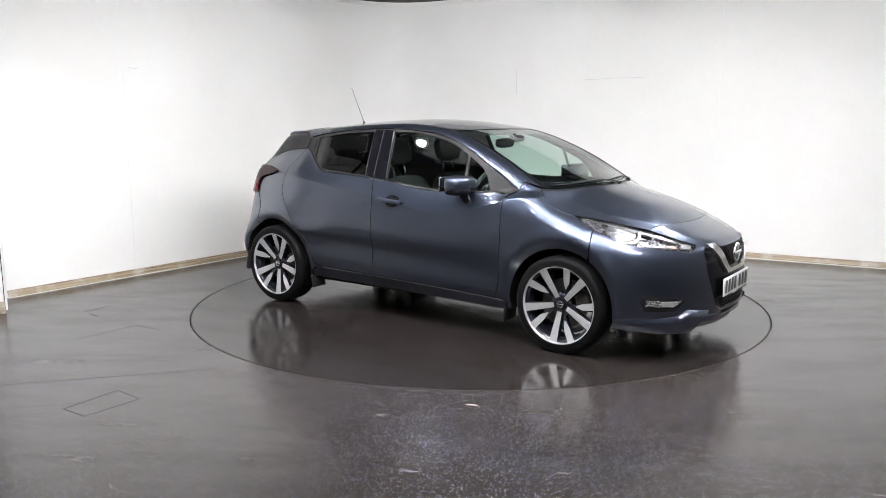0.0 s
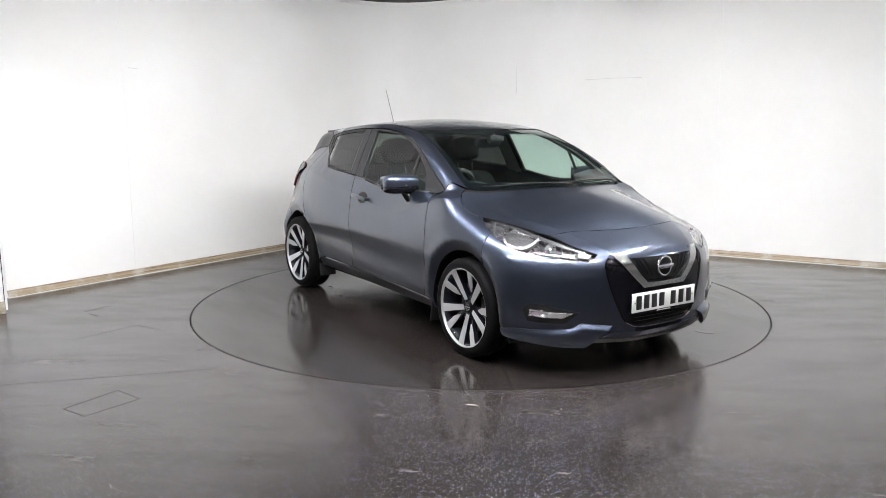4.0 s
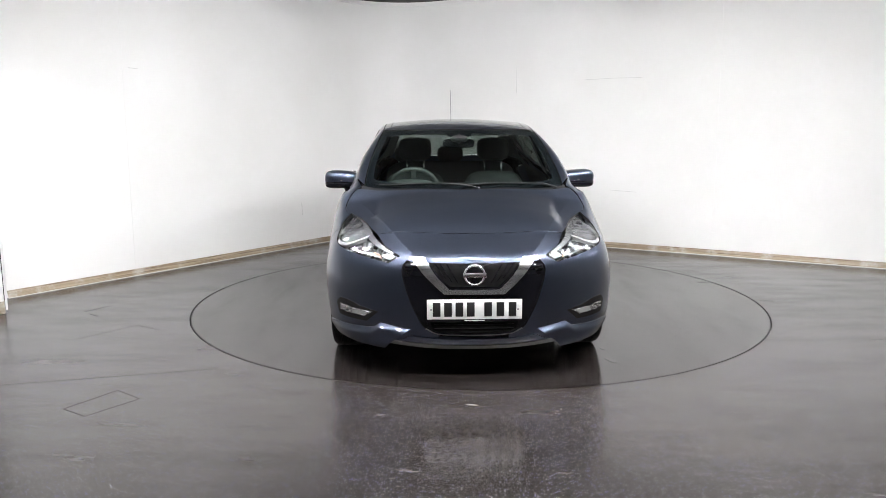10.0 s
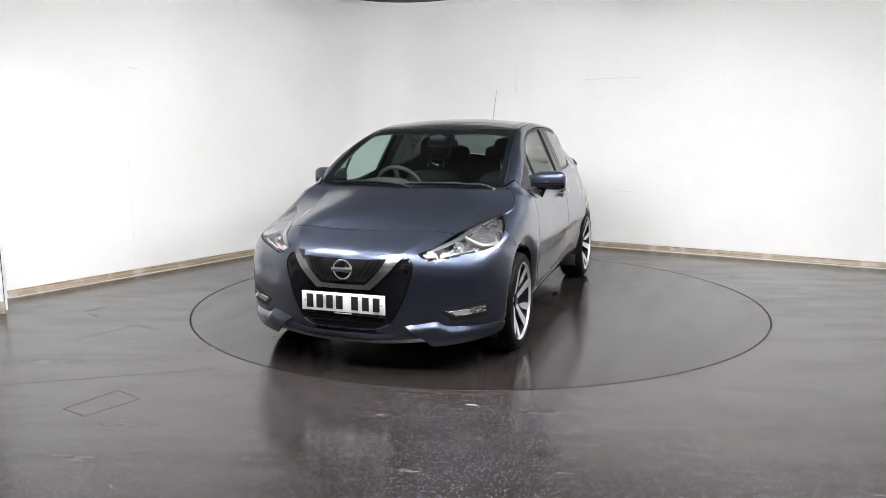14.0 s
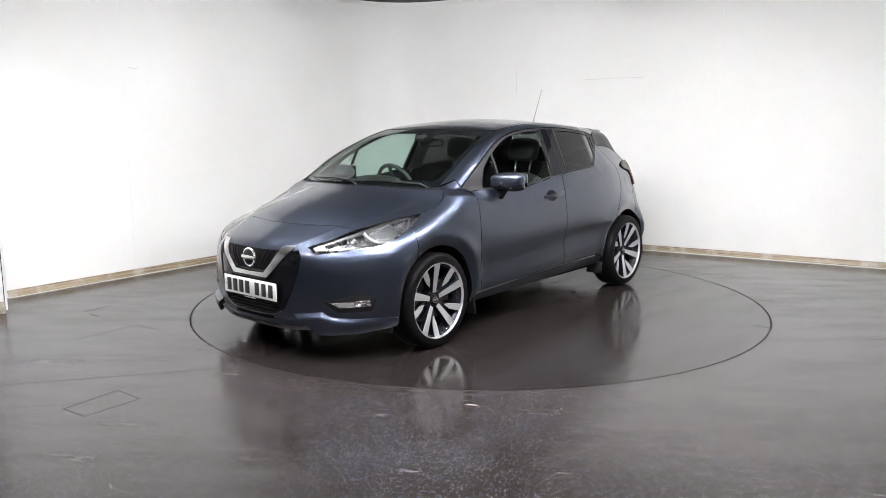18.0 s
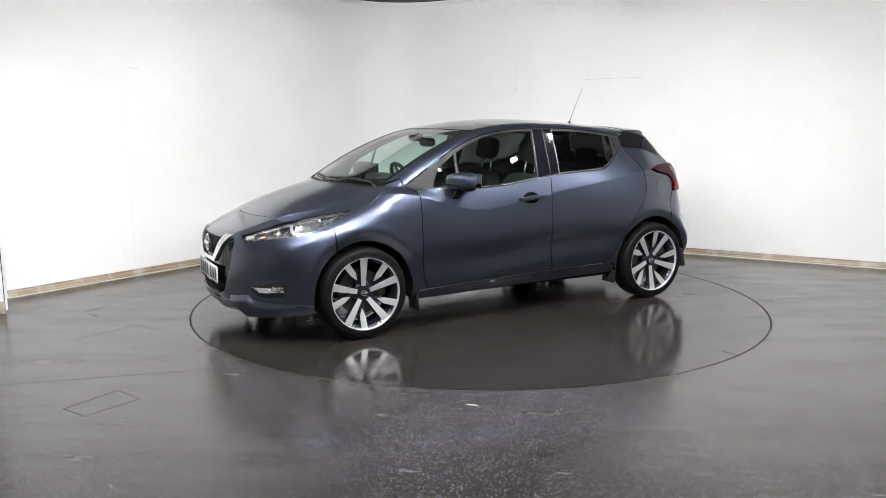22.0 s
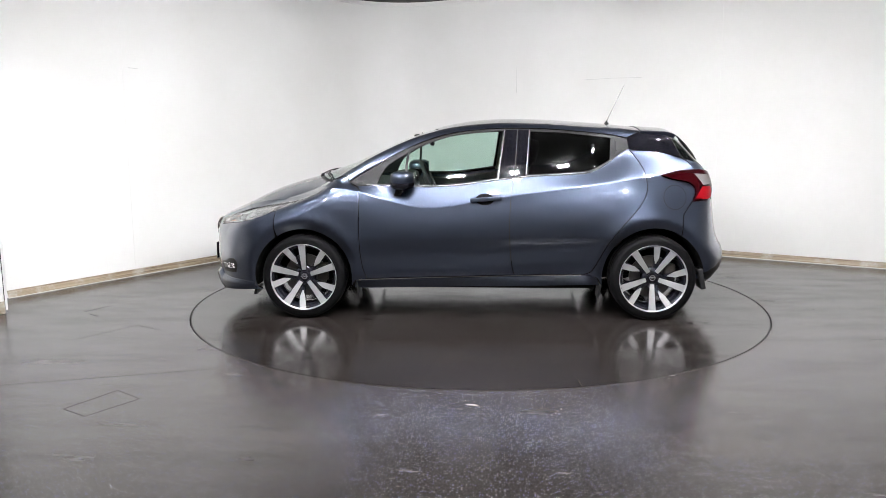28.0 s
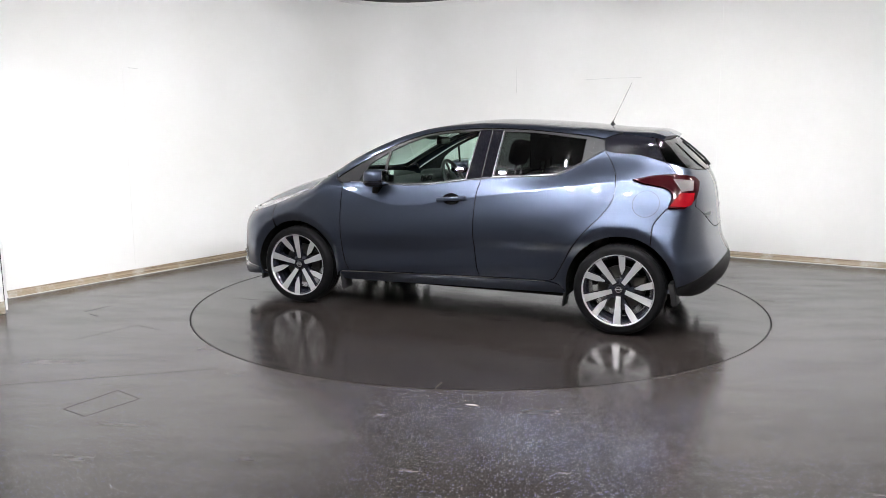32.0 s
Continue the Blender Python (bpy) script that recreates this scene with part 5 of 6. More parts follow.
def door_handle(parent, s):
    cup = trace([("side", [(-0.055 + 0.068 * math.cos(2 * math.pi * k / 18), 0.876 + 0.043 * math.sin(2 * math.pi * k / 18)) for k in range(18)])], 0.01)
    skin("handle_cup", parent, GLOSS_BLACK, "side", cup, step=0.02, lift=0.004, thick=0.004, mirror=s < 0, label="dark handle recess")
    y = float(from_side(np.array([(-0.06, 0.88)]))[0][1])
    bm = box_bm((0.225, 0.018, 0.030), (-0.062, s * (y + 0.030), 0.880), 0.0085, (0, 4.5, 0), segments=3)
    box_bm((0.03, 0.03, 0.024), (0.035, s * (y + 0.012), 0.8725), 0.006, (0, 4.5, 0), bm=bm)
    box_bm((0.03, 0.03, 0.024), (-0.158, s * (y + 0.012), 0.888), 0.006, (0, 4.5, 0), bm=bm)
    part("door_handle", bm, PAINT, parent, "body-coloured pull handle")


def side_ring(cx, cz, rx, rz, view="tail", n=36):
    """A closed ring on the flank."""
    q = from_side(np.array([(cx + rx * math.cos(2 * math.pi * k / n), cz + rz * math.sin(2 * math.pi * k / n)) for k in range(n)]))
    return q


def build_flank_details():
    for s, front, rear in ((1, DOORS[0], REAR_DOORS[0]), (-1, DOORS[1], REAR_DOORS[1])):
        wing_mirror(s)
        door_handle(front, s)
        m = s < 0
        # quarter-light bar and seam of the black triangle
        bar = trace([("side", [(0.512, 1.205), (0.535, 0.975)]), ("side", [(0.535, 0.975), (0.512, 0.975)]), ("side", [(0.512, 0.975), (0.486, 1.216)]), ("side", [(0.486, 1.216), (0.512, 1.205)])], 0.02)
        skin("quarter_bar", front, TRIM, "side", bar, step=0.03, lift=0.001, thick=0.01, mirror=m)
        seam = trace([("side", [(0.735, 1.108), (0.760, 0.976)]), ("side", [(0.760, 0.976), (0.756, 0.976)]), ("side", [(0.756, 0.976), (0.731, 1.110)]), ("side", [(0.731, 1.110), (0.735, 1.108)])], 0.02)
        skin("frame_seam", front, GAP, "side", seam, step=0.03, gap=0, lift=0.0005, thick=0, mirror=m)
        # bright line under the side glass
        line = [(0.80, 0.974), (0.5, 0.9685), (0.3, 0.9665), (0.1, 0.980), (-0.13, 1.012), (-0.36, 1.0375), (-0.62, 1.0505), (-0.78, 1.0625)]
        belt = trace([("side", line), ("side", [(line[-1][0], line[-1][1] + 0.004), (line[-1][0], line[-1][1] + 0.004)][:1] + [(line[-1][0] + 0.002, line[-1][1] + 0.005)]), ("side", [(x, z + 0.004) for x, z in line[::-1]])], 0.02)
        skin("belt_strip", CAR, BRIGHT_LINE, "side", belt, step=0.03, gap=0, lift=0.001, thick=0.004, mirror=m, label="bright line under the side glass")
        for x0, x1 in ((-0.146, -0.196), (-0.345, -0.376)):
            edge = trace([("side", [(x0, 1.02 if x0 > -0.2 else 1.045), (x1, 1.357)]), ("side", [(x1, 1.357), (x1 - 0.006, 1.357)]), ("side", [(x1 - 0.006, 1.357), (x0 - 0.006, 1.02 if x0 > -0.2 else 1.045)]), ("side", [(x0 - 0.008, 1.02 if x0 > -0.2 else 1.045), (x0, 1.02 if x0 > -0.2 else 1.045)])], 0.02)
            skin("post_strip", CAR, BRIGHT_LINE, "side", edge, step=0.03, gap=0, lift=0.005, thick=0.004, mirror=m)
        gap_line = trace([("side", [(-0.262, 1.022), (-0.290, 1.364)]), ("side", [(-0.290, 1.364), (-0.297, 1.364)]), ("side", [(-0.297, 1.364), (-0.269, 1.022)]), ("side", [(-0.269, 1.022), (-0.262, 1.022)])], 0.02)
        skin("door_gap", rear, GAP, "side", gap_line, step=0.03, gap=0, lift=0.0035, thick=0.002, mirror=m)
        # hidden rear handle
        slot = trace([("side", [(-1.000, 1.292), (-1.055, 1.284)]), ("side", [(-1.055, 1.284), (-1.065, 1.222)]), ("side", [(-1.065, 1.222), (-0.992, 1.186)]), ("side", [(-0.992, 1.186), (-1.000, 1.292)])], 0.015)
        slot_ob = skin("hidden_handle", rear, BLACK, "side", slot, step=0.03, lift=0.0005, thick=0.004, mirror=m, label="hidden handle in the window frame")
        grip = trace([("side", [(-1.002, 1.290), (-1.026, 1.287)]), ("side", [(-1.026, 1.287), (-1.022, 1.203)]), ("side", [(-1.022, 1.203), (-0.996, 1.215)]), ("side", [(-0.996, 1.215), (-1.002, 1.290)])], 0.015)
        skin("grip", slot_ob, TRIM, "side", grip, step=0.03, lift=0.006, thick=0.006, mirror=m)
        # inner door trim
        inner = trace([("side", [(0.83, 0.93), (0.82, 0.42)]), ("side", [(0.82, 0.42), (-0.86, 0.42)]), ("side", [(-0.86, 0.42), (-0.98, 0.62), (-1.12, 0.80), (-1.19, 0.95), (-1.08, 1.18)]), ("side", [(-1.08, 1.18), (-0.88, 1.075), (-0.62, 1.035), (-0.13, 0.995), (0.3, 0.955), (0.83, 0.955)])], 0.03)
        skin("door_trim", CAR, CABIN, "side", inner, step=0.06, gap=0, lift=-0.055, thick=0.0, mirror=m)
        # arch liners and mud flaps
        for sx in (1, -1):
            bm = bmesh.new()
            rows = []
            for i in range(25):
                a = radians(-12 + 204 * i / 24)
                rows.append([bm.verts.new((sx * WHEEL_X + 0.366 * math.cos(a), s * y, WHEEL_R + 0.366 * math.sin(a))) for y in (0.46, 0.70, 0.80)])
            for a, b in zip(rows, rows[1:]):
                for j in range(2):
                    bm.faces.new((a[j], b[j], b[j + 1], a[j + 1]))
            for row_a, row_b in zip(rows, rows[1:]):
                c = bm.verts.new((sx * WHEEL_X, s * 0.46, WHEEL_R))
                bm.faces.new((row_a[0], row_b[0], c))
            part("arch_liner", bm, UNDER, CAR)
        part("mud_flap", box_bm((0.012, 0.15, 0.13), (0.868, s * 0.745, 0.205), 0.004, (0, 8, 0)), BLACK, CAR)
        part("mud_flap", box_bm((0.034, 0.14, 0.15), (-1.615, s * 0.735, 0.30), 0.004, (0, 12, 0)), BLACK, CAR)
        part("air_dam", box_bm((0.02, 0.18, 0.05), (1.635, s * 0.69, 0.188), 0.004, (0, -12, 0)), BLACK, CAR)
        part("sill_flap", box_bm((0.012, 0.14, 0.10), (-0.885, s * 0.735, 0.205), 0.004, (0, -8, 0)), BLACK, CAR)
    # fuel flap on the left
    ring_out, ring_in = side_ring(-1.412, 0.885, 0.086, 0.086), side_ring(-1.412, 0.885, 0.0825, 0.0825)
    skin("fuel_flap_gap", CAR, GAP, "tail", ring_out, holes=[ring_in], step=0.03, gap=0, lift=0.0008, thick=0)
    skin("fuel_flap", CAR, PAINT, "tail", ring_in, step=0.025, gap=0, lift=0.0015, thick=0.002, label="round fuel flap")


build_flank_details()


def build_gap_fillers():
    """Added painted tubes below the bonnet and fender joint, to lighten its gap."""
    for s in (1, -1):
        path = [Vector(p) for p in from_top(np.array([q[:2] for q in trace([("top", BONNET_SIDE[:4])], 0.02)]))]
        path = [Vector((p.x, p.y * s, p.z - 0.0085)) for p in path]
        part("gap_filler", tube_bm(path, 0.007, 8), PAINT, CAR)


build_gap_fillers()


SMOKED_LENS = material("pale_red_clear_lens", (0.085, 0.078, 0.078), 0.2, spec=0.2)


def build_tail():
    for m in (False, True):
        lamp = [o for o in CAR.children if o.name.split(".")[0] == "tail_light"][1 if m else 0]
        white = trace([("xyz", [(-1.555, 0.635, 1.045), (-1.68, 0.56, 1.030)]), ("xyz", [(-1.68, 0.56, 1.030), (-1.685, 0.60, 0.965)]), ("xyz", [(-1.685, 0.60, 0.965), (-1.62, 0.655, 0.958)]), ("xyz", [(-1.62, 0.655, 0.958), (-1.555, 0.635, 1.045)])], 0.012)
        skin("reverse_light", lamp, SMOKED_LENS, "tail", white, step=0.02, lift=0.0178, thick=0.003, mirror=m, label="clear reversing lens")
        red = trace([("xyz", [(-1.615, 0.665, 0.953), (-1.70, 0.60, 0.955)]), ("xyz", [(-1.70, 0.60, 0.955), (-1.70, 0.645, 0.882), (-1.66, 0.69, 0.862)]), ("xyz", [(-1.66, 0.69, 0.862), (-1.565, 0.73, 0.866)]), ("xyz", [(-1.565, 0.73, 0.866), (-1.595, 0.69, 0.92), (-1.615, 0.665, 0.953)])], 0.012)
        skin("brake_light", lamp, RED_LENS, "tail", red, step=0.02, lift=0.0178, thick=0.003, mirror=m, label="bright red brake lens")
        band = trace([("side", [(-1.345, 1.038), (-1.45, 1.056), (-1.55, 1.062)]), ("side", [(-1.55, 1.062), (-1.56, 1.046)]), ("side", [(-1.56, 1.046), (-1.47, 1.038), (-1.345, 1.030)])], 0.012)
        skin("side_light", lamp, DARK_RED_LENS, "tail", band, step=0.02, lift=0.0175, thick=0.003, mirror=m)
        patch = trace([("xyz", [(-1.60, 0.71, 0.845), (-1.70, 0.63, 0.835), (-1.77, 0.54, 0.85)]), ("xyz", [(-1.77, 0.54, 0.85), (-1.75, 0.52, 0.97)]), ("xyz", [(-1.75, 0.52, 0.97), (-1.69, 0.60, 0.97)]), ("xyz", [(-1.69, 0.60, 0.97), (-1.60, 0.71, 0.845)])], 0.015)
        skin("lamp_surround", CAR, PAINT, "tail", patch, step=0.02, gap=0, lift=-0.004, thick=0, mirror=m)
    # hatch wiper, badges, plate
    pts = [(-1.735, 0.02, 1.115), (-1.70, 0.05, 1.165), (-1.60, 0.13, 1.262), (-1.545, 0.17, 1.305)]
    arm = part("rear_wiper", tube_bm(pts, 0.010, 8, taper=0.6), BLACK, CAR)
    part("wiper_blade", tube_bm([(-1.722, 0.06, 1.118), (-1.64, 0.12, 1.205), (-1.56, 0.18, 1.282)], 0.008, 8), RUBBER, arm)
    for y, w in ((0.42, 0.11), (-0.42, 0.11)):
        q = from_tail(np.array([(math.atan2(y, 0.80), 0.80)]))[0]
        part("badge_bar", box_bm((0.006, w, 0.022), (q[0] - 0.003, q[1], q[2]), 0.002, (0, 0, -18 if y > 0 else 18)), SATIN, CAR)


build_tail()


AERIAL = material("grey_aerial", (0.22, 0.22, 0.225), 0.4, 0.4)


def build_roof_details():
    base = part("aerial", lathe_bm([(0.0, 0.026), (0.006, 0.024), (0.010, 0.012), (0.019, 0.004), (0.021, -0.004)], "z", 20, at=(-1.028, 0, 1.400)), BLACK, CAR)
    part("aerial_rod", tube_bm([(-1.030, 0, 1.420), (-1.045, 0, 1.455), (-1.16, 0, 1.705)], 0.0042, 8, taper=0.5), AERIAL, base)
    for s in (-1, 1):
        seam = trace([("top", [(0.25, s * 0.505), (0.0, s * 0.503), (-0.5, s * 0.49), (-1.1, s * 0.455)]), ("top", [(-1.1, s * 0.455), (-1.1, s * 0.450)]), ("top", [(-1.1, s * 0.450), (-0.5, s * 0.485), (0.0, s * 0.498), (0.25, s * 0.500)])], 0.03)
        skin("roof_seam", CAR, BLACK, "top", seam, step=0.05, gap=0, lift=0.001, thick=0)
    # front wipers along the foot of the screen
    foot = curve(*[(y, x) for x, y in SCREEN_BASE])
    for y0, y1 in ((0.08, -0.56), (0.60, -0.02)):
        pts = []
        for k in range(9):
            y = y0 + (y1 - y0) * k / 8
            x = float(foot(abs(y))) + (0.012 if k == 0 else -0.028)
            z = float(from_top(np.array([(x, y)]))[0][2])
            pts.append((x, y, z + 0.004 + 0.008 * math.sin(math.pi * k / 8)))
        arm = part("wiper", tube_bm(pts, 0.0055, 8, taper=0.6), BLACK, CAR, "black windscreen wiper")
        part("wiper_blade", tube_bm([(x - 0.018, y, z - 0.002) for x, y, z in pts[2:]], 0.0045, 6), RUBBER, arm)
        part("wiper_pivot", lathe_bm([(0.0, 0.006), (0.010, 0.005), (0.013, 0.0), (0.013, -0.02)], "z", 16, at=pts[0]), BLACK, arm)



build_roof_details()


# ---- cabin and underside ----
def seat(y, x=-0.02, width=0.50):
    s = new("front_seat")
    s.parent = CAR
    s["label"] = "dark fabric seat"
    part("seat_cushion", blob_bm((0.52, width, 0.18), (x + 0.10, y, 0.50), 4.0), SEAT, s)
    back = blob_bm((0.17, width, 0.56), (0, 0, 0.26), 4.0)
    bmesh.ops.transform(back, matrix=pose(x - 0.16, y, 0.50, 0, -20, 0), verts=back.verts)
    part("seat_back", back, SEAT, s)
    head = blob_bm((0.11, 0.27, 0.19), (0, 0, 0), 3.6)
    bmesh.ops.transform(head, matrix=pose(x - 0.385, y, 1.195, 0, -14, 0), verts=head.verts)
    part("headrest", head, SEAT, s)
    for k in (-0.07, 0.07):
        part("headrest_post", tube_bm([(x - 0.36, y + k, 0.98), (x - 0.385, y + k, 1.12)], 0.0085, 8), REFLECTOR, s)


def build_cabin():
    seat(0.325)
    seat(-0.325)
    bench = new("rear_bench")
    bench.parent = CAR
    part("seat_cushion", blob_bm((0.50, 1.24, 0.18), (-0.72, 0, 0.50), 6.0), SEAT, bench)
    back = blob_bm((0.16, 1.20, 0.60), (0, 0, 0.28), 6.0)
    bmesh.ops.transform(back, matrix=pose(-1.00, 0, 0.50, 0, -20, 0), verts=back.verts)
    part("seat_back", back, SEAT, bench)
    for y in (-0.40, 0.0, 0.40):
        part("headrest", blob_bm((0.09, 0.24, 0.15), (-1.22, y, 1.12), 3.4), SEAT, bench)
    part("dashboard", blob_bm((0.62, 1.38, 0.26), (0.80, 0, 0.835), 5.0), CABIN, CAR)
    part("dash_top", blob_bm((0.36, 1.20, 0.10), (0.98, 0, 0.945), 3.0), CABIN, CAR)
    part("instrument_hood", blob_bm((0.20, 0.34, 0.10), (0.60, -0.36, 0.965), 3.0), CABIN, CAR)
    part("screen", box_bm((0.02, 0.20, 0.11), (0.52, 0.0, 0.93), 0.006, (0, -12, 0)), GLOSS_BLACK, CAR)
    wheel_ob = part("steering_wheel", torus_bm(0.178, 0.0155), CABIN, CAR)
    wheel_ob.matrix_basis = pose(0.40, -0.335, 0.925, 0, -64, 0)
    part("wheel_boss", blob_bm((0.16, 0.17, 0.05), (0.0, 0, -0.02), 3.0), CABIN, wheel_ob)
    for turn in (0, 180, 270):
        part("wheel_spoke", box_bm((0.12, 0.035, 0.012), (0.115 * math.cos(radians(turn + 90)), 0.115 * math.sin(radians(turn + 90)), -0.008), 0.004, (0, 0, turn + 90)), CABIN, wheel_ob)
    part("rear_view_mirror", blob_bm((0.04, 0.24, 0.07), (0.36, 0, 1.265), 3.4), GLOSS_BLACK, CAR)
    part("mirror_stem", tube_bm([(0.38, 0, 1.275), (0.45, 0, 1.325)], 0.016, 10), BLACK, CAR)
    part("sensor_pod", blob_bm((0.10, 0.12, 0.05), (0.46, 0, 1.30), 3.0), BLACK, CAR)
    roof = trace([("top", [(0.36, 0.0), (0.34, 0.3), (0.30, 0.545)]), ("top", [(0.30, 0.545), (0.0, 0.57), (-0.7, 0.55), (-1.06, 0.52), (-1.32, 0.48)]), ("top", [(-1.32, 0.48), (-1.36, 0.0)])], 0.04)
    roof = np.vstack([roof, (roof * [1, -1, 1])[::-1][1:-1]])
    skin("headlining", CAR, LINER, "top", roof, step=0.08, gap=0, lift=-0.035, thick=0)
    for m in (False, True):
        a_post = trace([("top", [(0.99, 0.625), (0.7, 0.592), (0.5, 0.565), (0.29, 0.535)]), ("top", [(0.29, 0.535), (0.28, 0.57)]), ("top", [(0.28, 0.57), (0.5, 0.602), (0.7, 0.64), (0.93, 0.665)]), ("top", [(0.93, 0.665), (0.99, 0.625)])], 0.03)
        skin("inner_screen_post", CAR, LINER, "top", a_post, step=0.04, gap=0, lift=-0.03, thick=0, mirror=m)
        post = trace([("side", [(-0.205, 1.36), (-0.37, 1.36)]), ("side", [(-0.37, 1.36), (-0.34, 1.03)]), ("side", [(-0.34, 1.03), (-0.16, 1.01)]), ("side", [(-0.16, 1.01), (-0.205, 1.36)])], 0.03)
        skin("inner_post", CAR, LINER, "side", post, step=0.05, gap=0, lift=-0.035, thick=0, mirror=m)
        quarter = trace([("side", [(-0.99, 1.31), (-1.38, 1.315)]), ("side", [(-1.38, 1.315), (-1.48, 1.12)]), ("side", [(-1.48, 1.12), (-1.0, 1.13)]), ("side", [(-1.0, 1.13), (-0.99, 1.31)])], 0.03)
        skin("inner_quarter", CAR, CABIN, "side", quarter, step=0.05, gap=0, lift=-0.045, thick=0, mirror=m)
    # belly, engine bay and boot as dark closed boxes
    part("floor_pan", box_bm((1.72, 1.44, 0.05), (0.0, 0, 0.235), 0.015), UNDER, CAR)
    part("engine_undertray", box_bm((1.16, 0.90, 0.40), (1.40, 0, 0.40), 0.05), UNDER, CAR)
    part("boot_floor", box_bm((0.86, 0.90, 0.30), (-1.30, 0, 0.40), 0.05), UNDER, CAR)
    part("bulkhead", box_bm((0.10, 1.30, 0.55), (0.98, 0, 0.55), 0.02), UNDER, CAR)
    part("front_crossmember", box_bm((0.10, 1.10, 0.28), (1.86, 0, 0.42), 0.03), UNDER, CAR)
    part("parcel_shelf", box_bm((0.36, 1.0, 0.02), (-1.40, 0, 1.02), 0.006), CABIN, CAR)
    part("exhaust", tube_bm([(-0.9, -0.35, 0.20), (-1.55, -0.42, 0.22), (-1.83, -0.42, 0.24)], 0.03, 12), STEEL, CAR)


def torus_bm(r, t, steps=48, sides=12):
    bm = bmesh.new()
    rows = []
    for i in range(steps):
        a = 2 * math.pi * i / steps
        rows.append([bm.verts.new(((r + t * math.cos(b)) * math.cos(a), (r + t * math.cos(b)) * math.sin(a), t * math.sin(b))) for b in (2 * math.pi * k / sides for k in range(sides))])
    for i in range(steps):
        a, b = rows[i], rows[(i + 1) % steps]
        for k in range(sides):
            bm.faces.new((a[k], a[(k + 1) % sides], b[(k + 1) % sides], b[k]))
    bmesh.ops.recalc_face_normals(bm, faces=bm.faces)
    return bm


build_cabin()


# ---- marks and small things of the room ----
def thin_line(name, a, b, width, z, mat, label, cat):
    a, b = Vector((*a, 0)), Vector((*b, 0))
    d = b - a
    ob = part(name, box_bm((d.length, width, 0.002), (0, 0, 0)), mat, smooth=False)
    ob.matrix_basis = pose(*((a + b) / 2).xy, z, 0, 0, math.degrees(math.atan2(d.y, d.x)))
    return tagged(ob, label, cat, kind="structure")


SEAM_LINE = material("grey_vinyl_seam", (0.045, 0.042, 0.040), 0.42)
SEAMS = [((-2.658, -1.277), (-2.41, -0.913)), ((-2.41, -0.913), (-2.178, -1.045)), ((-2.62, -2.215), (-1.92, -2.007)), ((-1.92, -2.007), (-1.518, -1.879))]
DUST = material("pale_floor_smear", (0.22, 0.21, 0.20), 0.6)


def build_marks():
    # floor hatch and short joints
    corners = [(-2.085, -2.566), (-1.935, -2.279), (-1.760, -2.406), (-1.927, -2.662)]
    for k, w in enumerate((0.003, 0.0015, 0.0025, 0.002)):
        thin_line("hatch_joint", corners[k], corners[(k + 1) % 4], w, 0.0002, DARK_LINE, "thin dark joint of a floor hatch", "joint")
    thin_line("floor_joint", (-2.985, -0.523), (-2.888, -0.333), 0.006, 0.0002, DARK_LINE, "short dark cut in the vinyl floor", "joint")
    thin_line("floor_joint", (-2.90, -0.60), (-2.81, -0.66), 0.008, 0.0002, DARK_LINE, "short dark cut in the vinyl floor", "joint")
    bm = prism_bm([(-0.03, -0.004), (-0.012, -0.008), (0.02, -0.007), (0.034, 0.0), (0.012, 0.007), (-0.02, 0.005)], 0, 0.0006)
    smear = tagged(part("floor_smear", bm, DUST, smooth=False), "small pale smear on the vinyl floor", "mark", kind="structure")
    smear.matrix_basis = pose(-0.021, -2.44, 0.0003, 0, 0, -10)
    # welded seams of the vinyl sheets
    for a, b in SEAMS:
        thin_line("floor_seam", a, b, 0.006, -0.0004, SEAM_LINE, "faint welded seam of the vinyl floor", "joint")
    # wall joints and scuffs
    def on_wall(name, a, b, depth, mat, label, width=0.004):
        a, b = Vector(a), Vector(b)
        bm = tube_bm([a, b], width / 2, 6)
        tagged(part(name, bm, mat), label, "mark", kind="structure")
    on_wall("wall_joint", (-3.199, 0.905, 0.09), (-3.199, 0.905, 2.80), 0.01, WALL, "thin filled joint between wall sheets", 0.003)
    on_wall("wall_joint", (2.500, 2.166, 0.09), (2.500, 2.166, 2.80), 0.01, WALL, "thin filled joint between wall sheets", 0.0025)
    on_wall("wall_joint", (0.462, 3.220, 1.74), (0.462, 3.220, 2.04), 0.01, SCUFF, "thin grey scratch on the wall", 0.003)
    on_wall("wall_scuff", (-3.165, 0.957, 1.912), (-3.11, 1.042, 1.908), 0.01, SCUFF, "thin grey scratch on the wall", 0.004)
    on_wall("wall_scuff", (1.204, 2.838, 1.872), (1.50, 2.685, 1.882), 0.01, SCUFF, "thin grey scratch on the wall", 0.003)
    on_wall("wall_scuff", (1.50, 2.685, 1.882), (1.772, 2.544, 1.880), 0.01, SCUFF, "thin grey scratch on the wall", 0.003)
    on_wall("wall_scuff", (1.499, 2.686, 0.652), (1.756, 2.553, 0.640), 0.01, SCUFF, "thin grey scratch on the wall", 0.003)
    on_wall("wall_scuff", (-2.004, 2.718, 0.36), (-2.006, 2.715, 0.50), 0.01, SCUFF, "thin grey scratch on the wall", 0.003)


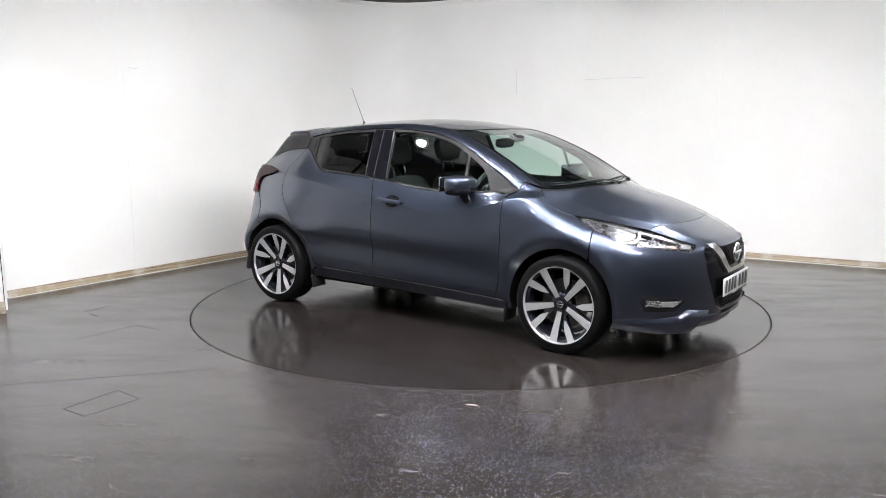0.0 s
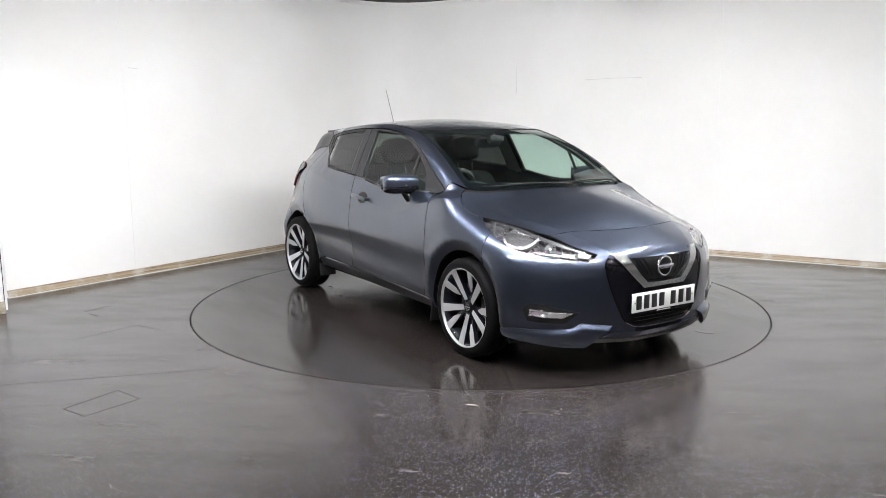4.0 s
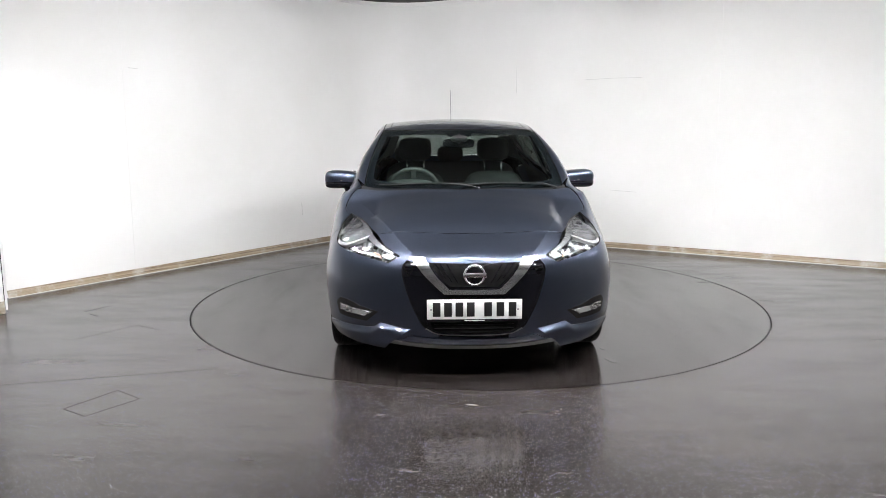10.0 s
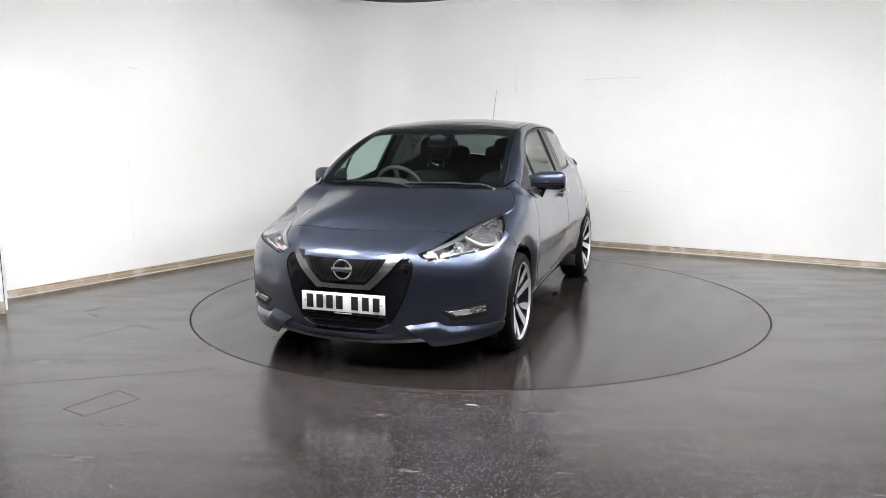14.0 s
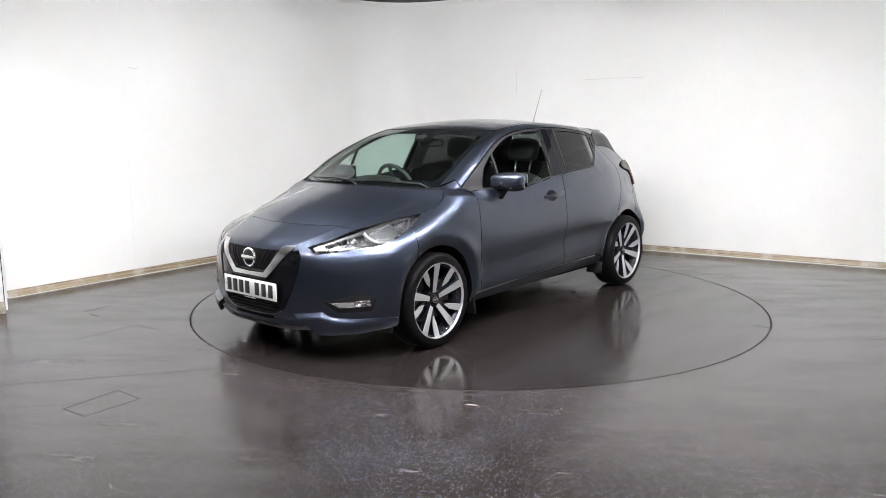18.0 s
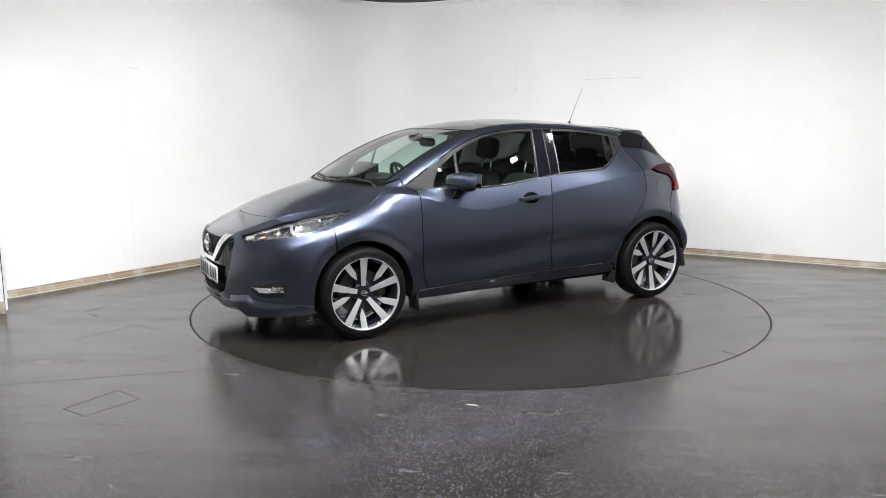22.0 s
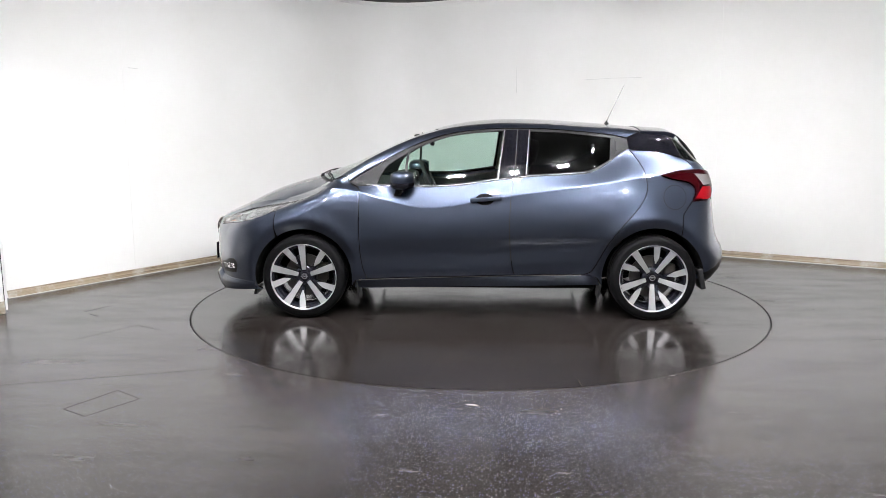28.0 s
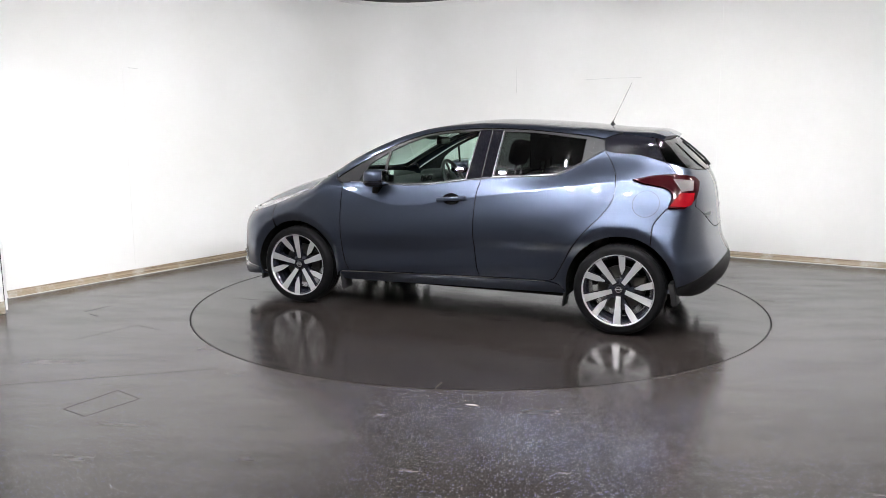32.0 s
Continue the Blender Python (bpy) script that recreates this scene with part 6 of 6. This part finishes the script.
def build_doorway():
    """The white jamb at the end of the wall and the edge of a white door beside it."""
    bm = prism_bm([(-3.85, -0.09), (-3.605, -0.485), (-3.75, -0.575), (-4.0, -0.17)], 0, CEIL - 0.01)
    jamb = tagged(part("door_frame", bm, FRAME_WHITE, smooth=False), "white painted door jamb with a dark foot", "door frame", kind="structure")
    bm = prism_bm([(-3.612, -0.505), (-3.585, -0.55), (-3.70, -0.62), (-3.74, -0.57)], 0.01, CEIL - 0.05)
    tagged(part("jamb_gap", bm, GAP, smooth=False), "dark gap between door and jamb", "trim", kind="structure")
    bm = prism_bm([(-3.585, -0.56), (-3.55, -0.625), (-3.66, -0.69), (-3.70, -0.62)], 0.012, CEIL - 0.05)
    door = tagged(part("door_1", bm, WALL, smooth=False), "white studio door with a scuffed timber foot", "door", kind="structure")
    part("kick_strip", prism_bm([(-3.580, -0.560), (-3.545, -0.625), (-3.66, -0.69), (-3.70, -0.62)], 0.004, 0.10), WOOD, door, "scuffed timber foot strip", smooth=False)


WATER = material("thin_water_film", (0.010, 0.009, 0.009), 0.03, spec=0.6)


def wet_patch(x, y, size, turn, seed):
    """A thin film of water with a ragged edge, left on the turntable by a tyre."""
    rnd = random.Random(seed)
    ring = []
    for k in range(22):
        a = 2 * math.pi * k / 22
        r = size * (0.55 + 0.45 * rnd.random())
        ring.append((r * math.cos(a), 0.38 * r * math.sin(a)))
    ob = part("water_patch", prism_bm(ring, 0.0002, 0.0011), WATER, TURNTABLE, "thin patch of water on the vinyl", smooth=False)
    ob.matrix_basis = pose(x, y, 0, 0, 0, turn)


def build_water():
    rnd = random.Random(5)
    for wx, wy in ((1.26, 0.60), (1.26, -0.92), (-1.26, 0.60), (-1.26, -0.92)):
        for k in range(7):
            side = rnd.choice((-1, 1))
            wet_patch(wx + side * rnd.uniform(0.12, 0.55), wy + rnd.uniform(-0.16, 0.16), rnd.uniform(0.025, 0.085), rnd.uniform(-30, 30), k + int(10 * (wx + wy)))
    for k in range(8):
        wet_patch(rnd.uniform(-0.9, 0.9), rnd.choice((-0.95, 0.62)) + rnd.uniform(-0.12, 0.12), rnd.uniform(0.03, 0.10), rnd.uniform(-20, 20), 100 + k)


build_marks()
build_water()
build_doorway()


# ---- movement ----
def motions():
    """Disc and car turn together, clockwise from above, at a steady rate."""
    rows, car_rows = [], []
    for t in np.linspace(0.0, 32.0, 33):
        turn = pose(0, 0, 0, 0, 0, -33.465 - 5.2349 * t)
        rows.append((t, turn))
        car_rows.append((t, turn @ Matrix.Translation((-0.003, -0.162, 0.0))))
    walk(TURNTABLE, rows)
    walk(CAR, car_rows)


motions()
